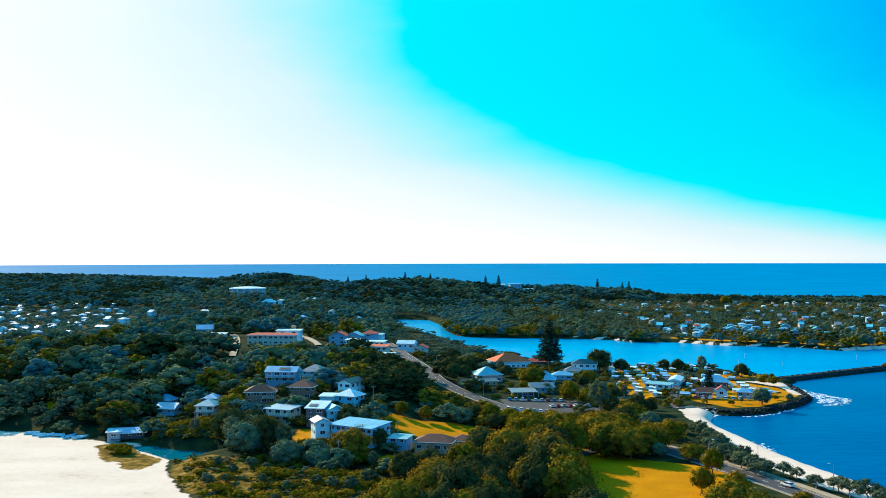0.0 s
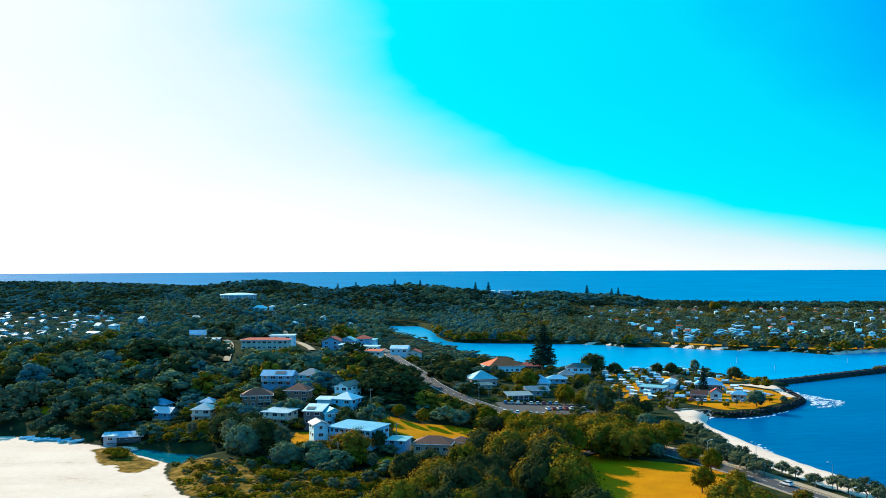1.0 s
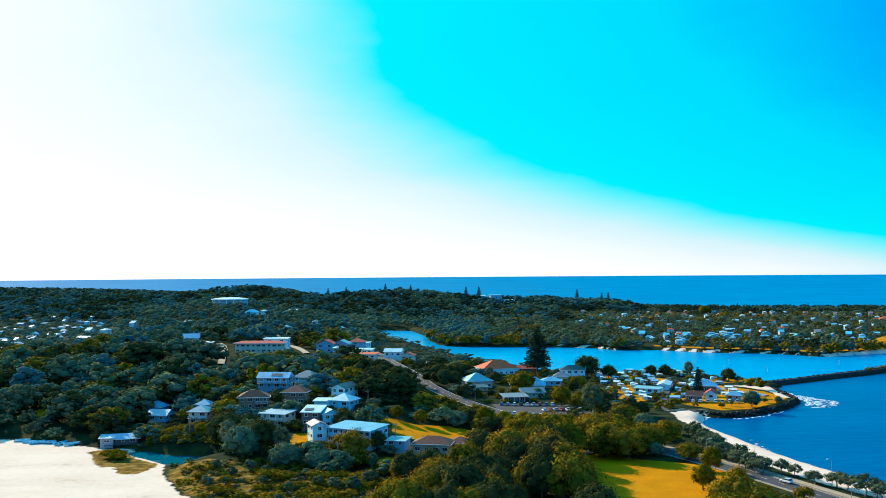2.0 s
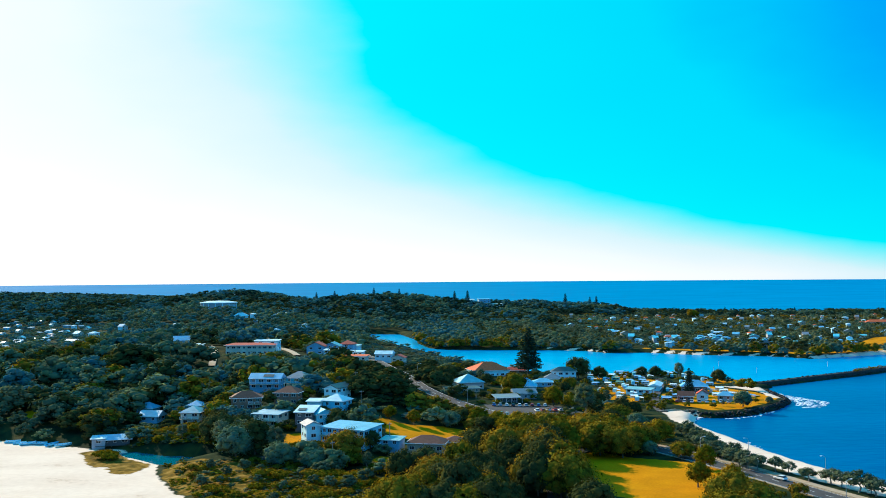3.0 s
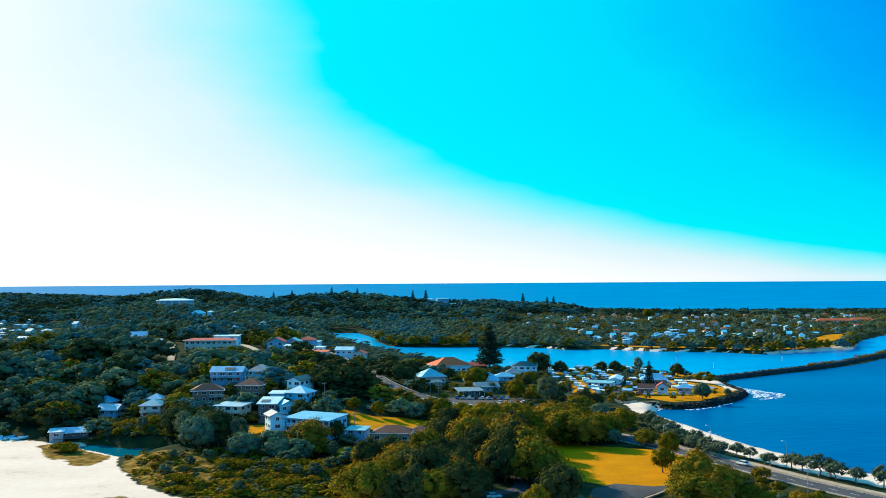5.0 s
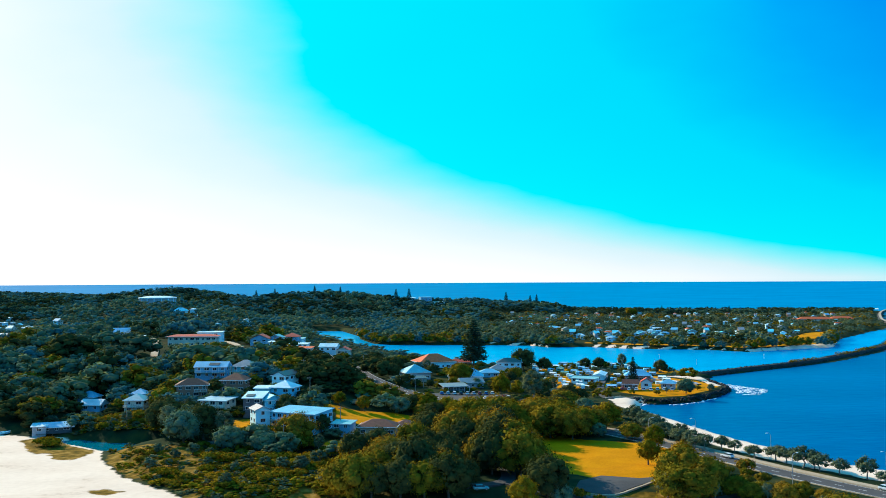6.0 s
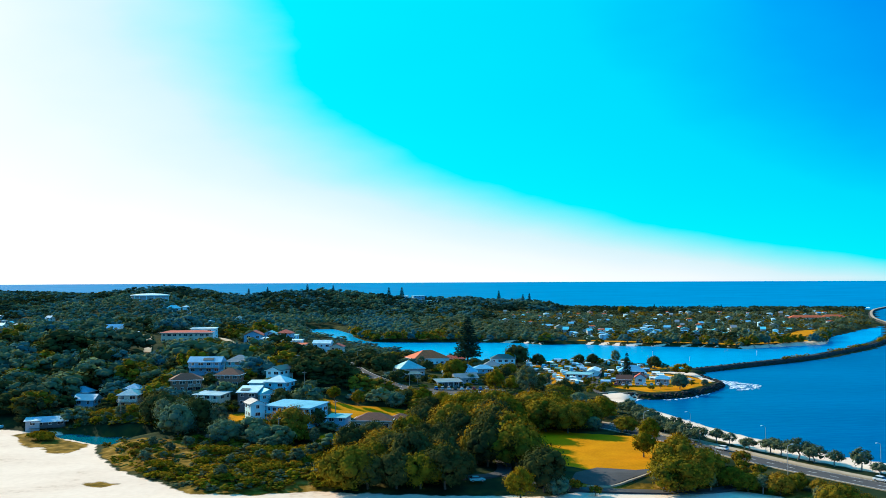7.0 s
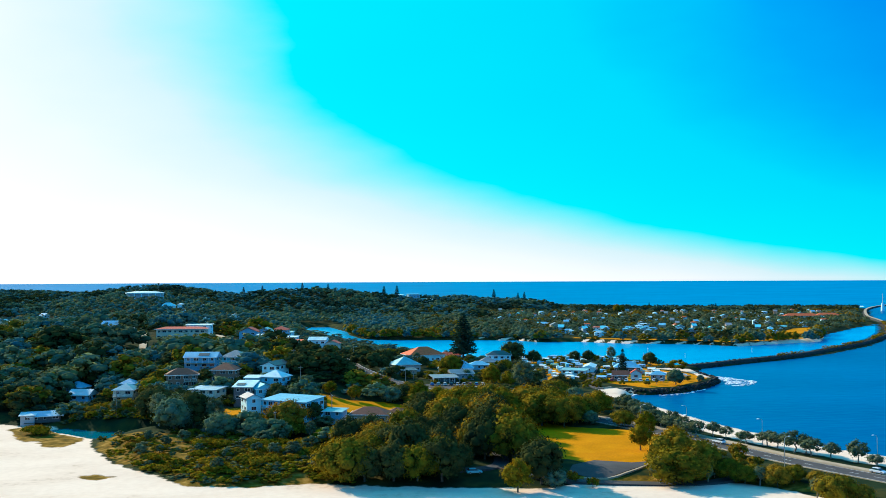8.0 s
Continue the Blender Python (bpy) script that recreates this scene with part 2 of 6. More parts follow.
# ---- plan of the land ----
BAY = ((126, 452), (119, 432), (118, 410), (121, 388), (124, 358), (128, 335), (134, 311), (141, 289), (152, 272), (168, 240), (205, 150), (260, 0), (420, -700),
       (5600, -700), (5600, 1700), (1020, 1700), (905, 1530), (750, 1267), (662, 1085), (552, 895), (490, 815), (424, 735), (340, 655), (290, 620), (250, 595),
       (212, 570), (199, 556), (192, 520), (190, 495), (172, 471), (154, 455), (136, 449), (124, 460))
LAKE = ((-56, 1015), (-34, 940), (-10, 885), (28, 760), (54, 690), (81, 651), (122, 637), (145, 640), (178, 636), (184, 604), (202, 586),
        (238, 608), (280, 635), (324, 673), (408, 752), (474, 828), (536, 915), (659, 1117), (543, 978), (464, 887), (410, 794), (360, 774),
        (317, 754), (294, 779), (277, 789), (235, 804), (202, 833), (168, 832), (155, 858), (118, 873), (30, 890), (15, 910), (5, 977), (4, 1030), (-15, 1140), (-62, 1150))
SEA = ((390, 1740), (410, 1680), (564, 1640), (682, 1632), (838, 1615), (931, 1600), (1020, 1690), (5600, 1690), (5600, 5600), (-5600, 5600),
       (-5600, 3300), (-1500, 2700), (-700, 2300), (0, 1950), (250, 1850), (350, 1790))
SAND_FLAT = ((-900, 520), (-400, 470), (-250, 425), (-175, 405), (-148, 391), (-134, 383), (-122, 382), (-112, 366), (-101, 351), (-97, 333), (-84, 304), (-75, 292), (-64, 278),
             (-58, 268), (-40, 264), (-25, 267), (-9, 260), (18, 254), (39, 251), (50, 256), (74, 252), (93, 250), (101, 243), (108, 225), (150, 100), (200, -100), (-900, -900))
ISLET = ((-138, 376), (-135, 382), (-130, 382), (-121, 375), (-115, 363), (-104, 352), (-103, 344), (-107, 332), (-114, 335), (-119, 347), (-124, 346), (-131, 360))
POND = ((-124, 379), (-116, 381), (-104, 373), (-92, 370), (-80, 362), (-86, 354), (-94, 348), (-102, 353), (-112, 364), (-118, 369))
BEACH = ((112, 457), (132, 458), (126, 440), (122, 414), (128, 388), (131, 358), (135, 330), (143, 300), (156, 270), (180, 225), (157, 221), (133, 266), (120, 294), (112, 325),
         (107, 356), (111, 392), (109, 430))
COVE_BEACH = ((172, 550), (184, 555), (195, 545), (193, 522), (187, 494), (183, 498), (186, 524), (180, 542))
FAR_BEACH = ((118, 870), (155, 853), (168, 828), (202, 829), (235, 800), (277, 785), (294, 775), (317, 750), (360, 770), (410, 790), (466, 885), (470, 900), (405, 802),
             (358, 777), (316, 757), (295, 781), (278, 791), (237, 807), (203, 836), (169, 834), (156, 861), (119, 876))
PARK_LAWN = ((54, 362), (70, 342), (88, 330), (98, 312), (88, 285), (72, 262), (58, 272), (40, 296), (37, 318), (42, 345))
POINT_LAWN = ((124, 478), (138, 455), (154, 460), (170, 474), (186, 496), (184, 522), (172, 545), (160, 575), (150, 560), (148, 520), (130, 500))
SLOPE_LAWN = ((-27, 397), (-22, 404), (-12, 400), (4, 404), (22, 397), (24, 378), (0, 374), (-10, 370), (-19, 376))
YARD_LAWN = ((-232, 536), (-220, 536), (-218, 548), (-230, 550))
YARD_LAWN_2 = ((-214, 490), (-200, 490), (-198, 500), (-212, 502))
YARD_LAWN_3 = ((-192, 436), (-176, 434), (-174, 450), (-186, 452))
GARDEN_LAWN = ((-59, 366), (-58, 380), (-50, 378), (-49, 368), (-45, 362), (-45, 354), (-53, 356))
EDGE_LAWN = ((43, 249), (56, 248), (71, 245.5), (70, 240), (56, 242), (43, 244))
LOW_LAWN = ((-24, 336), (-20, 344), (-12, 340), (-13, 332))
CAMP_LAWN = ((100, 480), (112, 492), (112, 512), (104, 520), (96, 500))
CAMP_LAWN_2 = ((126, 500), (134, 512), (128, 530), (120, 512))
CAMP_LAWN_3 = ((96, 520), (112, 524), (120, 545), (116, 570), (104, 560), (98, 540))
CAMP_LAWN_4 = ((134, 556), (150, 566), (152, 590), (138, 596), (130, 575))
CAMP_LAWN_5 = ((110, 585), (128, 590), (134, 612), (118, 618), (106, 600))
ROAD_LAWN = ((40, 420), (36, 436), (30, 446), (33, 450), (44, 430), (62, 424), (84, 432), (78, 420), (60, 414))
FAR_LAWN = ((200, 846), (237, 814), (280, 799), (318, 766), (360, 783), (408, 803), (412, 820), (360, 799), (320, 784), (282, 815), (238, 830), (206, 856))
MID_LAWN = ((300, 1330), (345, 1320), (352, 1350), (304, 1362))
MID_LAWN_2 = ((560, 1330), (640, 1320), (650, 1352), (566, 1362))
MID_LAWN_3 = ((470, 1400), (520, 1392), (524, 1418), (474, 1424))
TOWN_LAWN = ((385, 830), (440, 870), (520, 985), (470, 960), (400, 860))
WALL_LAWN = ((160, 566), (180, 564), (192, 570), (206, 580), (198, 588), (184, 594), (170, 584))
MARSH = ((-97, 344), (-96, 331), (-83, 303), (-64, 281), (-44, 268), (-16, 263), (-12, 284), (-38, 312), (-60, 334), (-84, 347))
SAND_GRASS = ((-91, 284), (-85, 287), (-77, 282), (-83, 277))
EDGE_GRASS = ((-62, 276), (-58, 266), (-38, 262), (-24, 265), (-22, 271), (-40, 271))
CREEK_EDGE = ((46, 262), (50, 255), (74, 251), (93, 249), (102, 241), (112, 225), (116, 232), (104, 252), (80, 258))

FLAT = ((22, 432), (20, 480), (12, 520), (22, 560), (30, 598), (55, 650), (80, 648), (120, 634), (180, 636), (200, 600), (200, 560), (128, 452), (108, 452), (95, 478), (84, 462), (60, 425))
WALL_LINE = ((180, 562), (192, 566), (216, 580), (244, 599), (270, 616), (288, 627), (332, 662), (416, 742), (484, 822), (545, 905), (656, 1096), (742, 1274), (900, 1540), (1030, 1712), (1120, 1800))
RIDGE_STREET = ((-121, 545), (-124, 565), (-128, 590), (-134, 615), (-142, 640))
HILL_STREET = ((-80, 612), (-88, 640), (-98, 675), (-110, 720), (-121, 770), (-128, 815))
CAR_PARK = ((36, 440), (30, 460), (28, 478), (44, 480), (66, 476), (74, 450), (60, 432), (46, 428))
PARK_COURT = ((49, 264), (52, 271), (60, 277), (70, 272), (75, 273), (71, 266), (58, 258), (53, 260))
LAWNS = (PARK_LAWN, POINT_LAWN, SLOPE_LAWN, EDGE_LAWN, WALL_LAWN, GARDEN_LAWN, LOW_LAWN, CAMP_LAWN, CAMP_LAWN_2, CAMP_LAWN_3, CAMP_LAWN_4, CAMP_LAWN_5, ROAD_LAWN, YARD_LAWN, YARD_LAWN_2, YARD_LAWN_3, TOWN_LAWN, FAR_LAWN, MID_LAWN, MID_LAWN_2, MID_LAWN_3)

COAST_ROAD = ((-44, 745), (-37, 700), (-28, 640), (-20, 596), (-12.5, 559), (-7, 532), (-2.5, 511), (6, 492), (17, 473), (29, 450), (40, 424), (55, 395), (75, 368), (86, 349), (101, 313), (115, 272), (130, 239), (148, 203), (175, 150), (230, 20))

HILLS = (  # x, y, height, spread in x, spread in y
    (-130, 610, 18, 75, 95), (-120, 430, -4.8, 28, 26), (-65, 440, 8, 38, 38), (-32, 364, 2.5, 22, 16), (-205, 960, 33, 82, 130), (-26, 455, 6, 17, 45), (-20, 540, 3, 18, 45), (-120, 1500, 13, 260, 120), (-30, 1470, 18, 85, 80),
    (225, 1560, 11, 95, 70), (-290, 1640, 20, 70, 80), (-900, 1900, 32, 420, 330), (-470, 1500, 8, 200, 220), (-330, 640, 8, 120, 140))


def hills(x, y):
    z = np.full(np.shape(x), 2.6)
    for hx, hy, h, sx, sy in HILLS:
        z = z + h * np.exp(-0.5 * (((x - hx) / sx) ** 2 + ((y - hy) / sy) ** 2))
    return z


def inside(poly, x, y):
    """Signed distance in metres to a closed outline: positive inside."""
    p = np.array(poly, float)
    q = np.roll(p, -1, 0)
    best, within = np.full(x.shape, 1e9), np.zeros(x.shape, bool)
    for (ax, ay), (bx, by) in zip(p, q):
        dx, dy = bx - ax, by - ay
        t = np.clip(((x - ax) * dx + (y - ay) * dy) / (dx * dx + dy * dy + 1e-9), 0, 1)
        best = np.minimum(best, (x - ax - t * dx) ** 2 + (y - ay - t * dy) ** 2)
        crosses = (ay > y) != (by > y)
        within ^= crosses & (x < (bx - ax) * (y - ay) / (by - ay + 1e-12) + ax)
    return np.sqrt(best) * np.where(within, 1, -1)


def near_line(line, x, y):
    """Distance of points to a plan line."""
    best = np.full(np.shape(x), 1e9)
    for a, b in zip(line, line[1:]):
        dx, dy = b[0] - a[0], b[1] - a[1]
        t = np.clip(((x - a[0]) * dx + (y - a[1]) * dy) / (dx * dx + dy * dy), 0, 1)
        best = np.minimum(best, np.hypot(x - a[0] - t * dx, y - a[1] - t * dy))
    return best


def smooth(a, b, v):
    t = np.clip((v - a) / (b - a), 0, 1)
    return t * t * (3 - 2 * t)


def ground_height(x, y):
    x, y = np.asarray(x, float), np.asarray(y, float)
    z = hills(x, y)
    flat = np.maximum(inside(SAND_FLAT, x, y), inside(ISLET, x, y))
    z = z + (0.7 - z) * smooth(-14, 2, flat)
    z = z + (-0.7 - z) * smooth(-2, 2, inside(POND, x, y))
    z = np.where((near_line(WALL_LINE, x, y) < 16) & ((y > 592) | (x > 190) & (y > 566)), np.minimum(z, 0.6), z)
    wet = np.maximum(np.maximum(inside(BAY, x, y), inside(SEA, x, y)), inside(LAKE, x, y))
    return -4 + (z + 4) * smooth(-9, 3, -wet)


def spaced(marks):
    """Grid lines: marks are (start, end, first step, growth)."""
    out = []
    for a, b, step, grow in marks:
        v, s, sign = a, step, 1 if b > a else -1
        while (b - v) * sign > 0:
            out.append(v)
            v += s * sign
            s *= grow
        out.append(b)
    return np.array(sorted({round(v, 2) for v in out}))


def build_ground():
    xs = spaced(((-250, 220, 2.5, 1.0), (222, 5500, 3.0, 1.045), (-252, -5500, 3.0, 1.045)))
    ys = spaced(((225, 480, 2.5, 1.0), (482.5, 5500, 2.5, 1.018), (222, -5000, 4.0, 1.12)))
    X, Y = np.meshgrid(xs, ys)
    x, y = X.ravel(), Y.ravel()
    z = ground_height(x, y)
    rough = np.array([noise.noise(Vector((a * 0.06, b * 0.06, 0))) for a, b in zip(x, y)])
    sandy = np.maximum.reduce([inside(SAND_FLAT, x, y), inside(BEACH, x, y), inside(COVE_BEACH, x, y), inside(FAR_BEACH, x, y)])
    calm = smooth(7, 16, near_line(COAST_ROAD, x, y)) * smooth(0, 8, -np.maximum(inside(CAR_PARK, x, y), inside(PARK_COURT, x, y)))
    z = z + rough * np.where(sandy > 0, 0.12, 0.5 * calm) * (z > 0.3)
    nx = len(xs)
    idx = np.arange(len(x)).reshape(len(ys), nx)
    faces = np.stack([idx[:-1, :-1], idx[:-1, 1:], idx[1:, 1:], idx[1:, :-1]], -1).reshape(-1, 4)
    me = bpy.data.meshes.new("ground")
    me.from_pydata(np.stack([x, y, z], 1).tolist(), [], faces.tolist())
    me.polygons.foreach_set("use_smooth", np.ones(len(faces), bool))
    lawn = np.maximum.reduce([inside(p, x, y) for p in LAWNS])
    dry = np.maximum.reduce([inside(p, x, y) for p in (ISLET, MARSH, EDGE_GRASS, SAND_GRASS, CREEK_EDGE)])
    for name, v in (("lawn", lawn), ("dry", dry), ("sand", sandy)):
        me.attributes.new(name, "FLOAT", "POINT").data.foreach_set("value", np.clip(v, -8, 8).astype(np.float32))
    me.materials.append(M_GROUND)
    return tagged(new("ground", me), "sandy coastal ground with scrub, mown lawns and tidal sand", "ground", kind="structure")


def build_water():
    """One sheet to the horizon; far out it rises 42 m so that the horizon fits the camera's view."""
    r = spaced(((0, 400, 100, 1), (400, 4950, 40, 1.09)))
    n = 96
    ang = np.arange(n) * 2 * math.pi / n
    verts = [(0, 0, 0)] + [(q * math.sin(a), q * math.cos(a), 42 * max(0, (q - 1900) / 3050) ** 2) for q in r[1:] for a in ang]
    faces = [(0, 1 + (j + 1) % n, 1 + j) for j in range(n)]
    for i in range(len(r) - 2):
        for j in range(n):
            a, b = 1 + i * n + j, 1 + i * n + (j + 1) % n
            faces.append((a, b, b + n, a + n))
    me = bpy.data.meshes.new("water")
    me.from_pydata(verts, [], faces)
    me.polygons.foreach_set("use_smooth", np.ones(len(faces), bool))
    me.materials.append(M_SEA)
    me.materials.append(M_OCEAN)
    # far water takes the brighter base that carries the reflected sky
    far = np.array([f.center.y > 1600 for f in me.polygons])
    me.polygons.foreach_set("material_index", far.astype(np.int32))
    return tagged(new("water", me), "deep blue rippled sea, bay and lagoon water", "water", kind="structure")


def lagoon_sheet(name, outline, label, material):
    bm = bmesh.new()
    bm.faces.new([bm.verts.new((x, y, 0.03)) for x, y in outline])
    bmesh.ops.triangulate(bm, faces=bm.faces[:])
    bmesh.ops.recalc_face_normals(bm, faces=bm.faces[:])
    if sum(f.normal.z * f.calc_area() for f in bm.faces) < 0:
        bmesh.ops.reverse_faces(bm, faces=bm.faces[:])
    me = bpy.data.meshes.new(name)
    bm.to_mesh(me)
    bm.free()
    me.materials.append(material)
    return tagged(new(name, me), label, "water", kind="structure")


build_ground()
build_water()
lagoon_sheet("lagoon_water", LAKE, "calm bright blue lagoon water", M_LAGOON)
lagoon_sheet("pond_water", POND, "still dark tidal pool beside the sand", M_POND)

# ---- building tools ----
def part(name, bm, material, parent=None, label="", smooth_faces=False):
    """Links a bmesh, or (verts, faces), as one mesh object under a thing or a part."""
    me = bpy.data.meshes.new(name)
    if isinstance(bm, tuple):
        me.from_pydata([tuple(v) for v in bm[0]], [], bm[1])
    else:
        bm.to_mesh(me)
        bm.free()
    if smooth_faces:
        me.polygons.foreach_set("use_smooth", [True] * len(me.polygons))
    me.materials.append(material)
    ob = new(name, me)
    if parent is not None:
        ob.parent = parent
    return tagged(ob, label)


def thing(name, m, label, category, group=""):
    ob = new(name)
    ob.empty_display_size = 0.2
    ob.matrix_basis = m
    return tagged(ob, label, category, group)


def box(bm, x0, y0, z0, x1, y1, z1):
    vs = [bm.verts.new(p) for p in ((x0, y0, z0), (x1, y0, z0), (x1, y1, z0), (x0, y1, z0), (x0, y0, z1), (x1, y0, z1), (x1, y1, z1), (x0, y1, z1))]
    for f in ((3, 2, 1, 0), (4, 5, 6, 7), (0, 1, 5, 4), (1, 2, 6, 5), (2, 3, 7, 6), (3, 0, 4, 7)):
        bm.faces.new([vs[i] for i in f])
    return vs


def boxed(*boxes):
    bm = bmesh.new()
    for b in boxes:
        box(bm, *b)
    return bm


def tube(path, radii, sides=6):
    """A tapered tube along points: verts, faces."""
    vs, fs = [], []
    for i, (p, r) in enumerate(zip(path, radii)):
        p = Vector(p)
        a = Vector(path[min(i + 1, len(path) - 1)]) - Vector(path[max(i - 1, 0)])
        u = a.orthogonal().normalized()
        v = a.normalized().cross(u)
        vs += [p + (u * math.cos(k * 2 * math.pi / sides) + v * math.sin(k * 2 * math.pi / sides)) * r for k in range(sides)]
    for i in range(len(path) - 1):
        for k in range(sides):
            a, b = i * sides + k, i * sides + (k + 1) % sides
            fs.append((a, b, b + sides, a + sides))
    fs.append(tuple(range(sides))[::-1])
    fs.append(tuple(range((len(path) - 1) * sides, len(path) * sides)))
    return vs, fs


def merged(pieces):
    vs, fs = [], []
    for v, f in pieces:
        o = len(vs)
        vs += list(v)
        fs += [tuple(i + o for i in g) for g in f]
    return vs, fs


def at_ground(x, y):
    return float(ground_height(np.array([x]), np.array([y]))[0])

# ---- trees ----
rng = np.random.default_rng(7)


def leaf_cloud(centres, radii, count, size, r=rng, flat=0.8):
    """Small leaf sprays over the outside of puffs: verts (n, 4, 3) and the soft normals of the clumps (n, 3)."""
    c = np.repeat(centres, count, 0)
    rad = np.repeat(radii, count)[:, None]
    d = r.normal(size=c.shape)
    d[:, 2] = d[:, 2] * 0.9 + 0.3
    d /= np.linalg.norm(d, axis=1, keepdims=True)
    p = c + d * rad * r.uniform(0.70, 1.18, (len(c), 1)) * np.array([1, 1, flat])
    dome = p - np.array([0, 0, centres[:, 2].min()])
    dome /= np.linalg.norm(dome, axis=1, keepdims=True) + 1e-6
    nrm = 0.6 * d + 0.55 * dome + r.normal(scale=0.30, size=d.shape)
    nrm /= np.linalg.norm(nrm, axis=1, keepdims=True)
    soft = 0.62 * d + 0.62 * dome + r.normal(scale=0.15, size=d.shape)
    soft /= np.linalg.norm(soft, axis=1, keepdims=True)
    u = np.cross(nrm, r.normal(size=d.shape))
    u /= np.linalg.norm(u, axis=1, keepdims=True)
    v = np.cross(nrm, u)
    s = size * r.uniform(0.6, 1.3, (len(c), 1))
    w = s * r.uniform(0.5, 0.9, (len(c), 1))
    return np.stack([p - u * s, p - v * w + nrm * s * 0.2, p + u * s, p + v * w], 1), soft


def clump_cores(centres, radii, core, flat, r):
    """The leafy inside of each puff: a lumpy ball with its round normals."""
    vs, ns = [], []
    for c, q in zip(centres, radii):
        vs.append(c + ICO_V * q * core * np.array([1, 1, flat]) * r.uniform(0.85, 1.1, (len(ICO_V), 1)))
        ns.append(ICO_V + np.array([0, 0, 0.15]))
    return np.concatenate(vs), np.concatenate(ns)


def soft_normals(me, vectors):
    me.polygons.foreach_set("use_smooth", np.ones(len(me.polygons), bool))
    v = vectors / np.linalg.norm(vectors, axis=1, keepdims=True)
    me.normals_split_custom_set_from_vertices(v.tolist())


ICO = bmesh.new()
bmesh.ops.create_icosphere(ICO, subdivisions=1, radius=1)
ICO_V = np.array([v.co[:] for v in ICO.verts])
ICO_F = [tuple(v.index for v in f.verts) for f in ICO.faces]
ICO.free()


def crown_mesh(name, centres, radii, count, size, material, r=rng, core=0.66, flat=0.8):
    quads, soft = leaf_cloud(centres, radii, count, size, r, flat)
    vs = quads.reshape(-1, 3)
    faces = np.arange(len(vs)).reshape(-1, 4).tolist()
    base = len(vs)
    inner, inner_n = clump_cores(centres, radii, core, flat, r)
    for i in range(len(centres)):
        faces += [tuple(k + base + i * len(ICO_V) for k in f) for f in ICO_F]
    me = bpy.data.meshes.new(name)
    me.from_pydata(np.concatenate([vs, inner]).tolist(), [], faces)
    me.materials.append(material)
    soft_normals(me, np.concatenate([np.repeat(soft, 4, 0), inner_n]))
    return me


def puffs(height, spread, n, low, r):
    """Puffs over a rounded crown that reaches from low*height to height, larger in the middle."""
    out, rad = [], []
    mid, tall = height * (low + 1) / 2, height * (1 - low) / 2
    for i in range(n):
        up = 1 - 1.75 * (i + 0.5) / n + r.uniform(-0.08, 0.08)
        a = i * 2.39996 + r.uniform(-0.5, 0.5)
        side = math.sqrt(max(0.0, 1 - min(1, abs(up)) ** 2))
        q = spread * r.uniform(0.27, 0.44)
        k = r.uniform(0.58, 0.82)
        out.append((math.cos(a) * side * spread * k, math.sin(a) * side * spread * k, mid + up * (tall * 1.02 - q * 0.62) * r.uniform(0.86, 1.06)))
        rad.append(q)
    return np.array(out), np.array(rad)


def trunk_and_limbs(height, spread, low, r, forks=4, lean=0.06):
    top = height * (low + 0.25)
    path = [(0, 0, -0.6), (r.normal(0, lean) * height * 0.3, r.normal(0, lean) * height * 0.3, top * 0.5), (r.normal(0, lean) * height, r.normal(0, lean) * height, top)]
    w = height * 0.028
    pieces = [tube(path, (w * 1.3, w, w * 0.7), 7)]
    for k in range(forks):
        a = k * 2 * math.pi / forks + r.uniform(0, 1)
        s = Vector(path[1]).lerp(Vector(path[2]), r.uniform(0.2, 0.9))
        e = s + Vector((math.cos(a) * spread * 0.6, math.sin(a) * spread * 0.6, height * 0.3))
        pieces.append(tube([s, s.lerp(e, 0.5) + Vector((0, 0, 0.3)), e], (w * 0.55, w * 0.4, w * 0.15), 5))
    return merged(pieces)


TREES = {}


def tree_kind(key, name, label, height, spread, low, n, count, size, leaf, bark=None, flat=0.8, seed=0, forks=4, lean=0.06):
    """One model of a tree, kept far below until it is copied."""
    r = np.random.default_rng(seed)
    c, q = puffs(height, spread, n, low, r)
    me = crown_mesh("crown", c, q, count, size, M_LEAF[leaf], r, flat=flat)
    vs, fs = trunk_and_limbs(height, spread, low, r, forks, lean)
    tm = bpy.data.meshes.new("trunk")
    tm.from_pydata([tuple(v) for v in vs], [], fs)
    tm.materials.append(bark or M_BARK)
    TREES[key] = (name, label, tm, me, height)


def plant(key, x, y, height, turn=None, z=None, wide=1.0, group=""):
    name, label, tm, me, h0 = TREES[key]
    s = height / h0
    turn = rng.uniform(0, 2 * math.pi) if turn is None else turn
    z = at_ground(x, y) if z is None else z
    t = new(name)
    t.empty_display_size = 0.2
    t.matrix_basis = Matrix.Translation((x, y, z)) @ Matrix.Rotation(turn, 4, "Z") @ Matrix.Diagonal((s * wide, s * wide, s, 1))
    tagged(t, label, "tree", group)
    for nm, m in (("trunk", tm), ("crown", me)):
        new(nm, m).parent = t
    return t


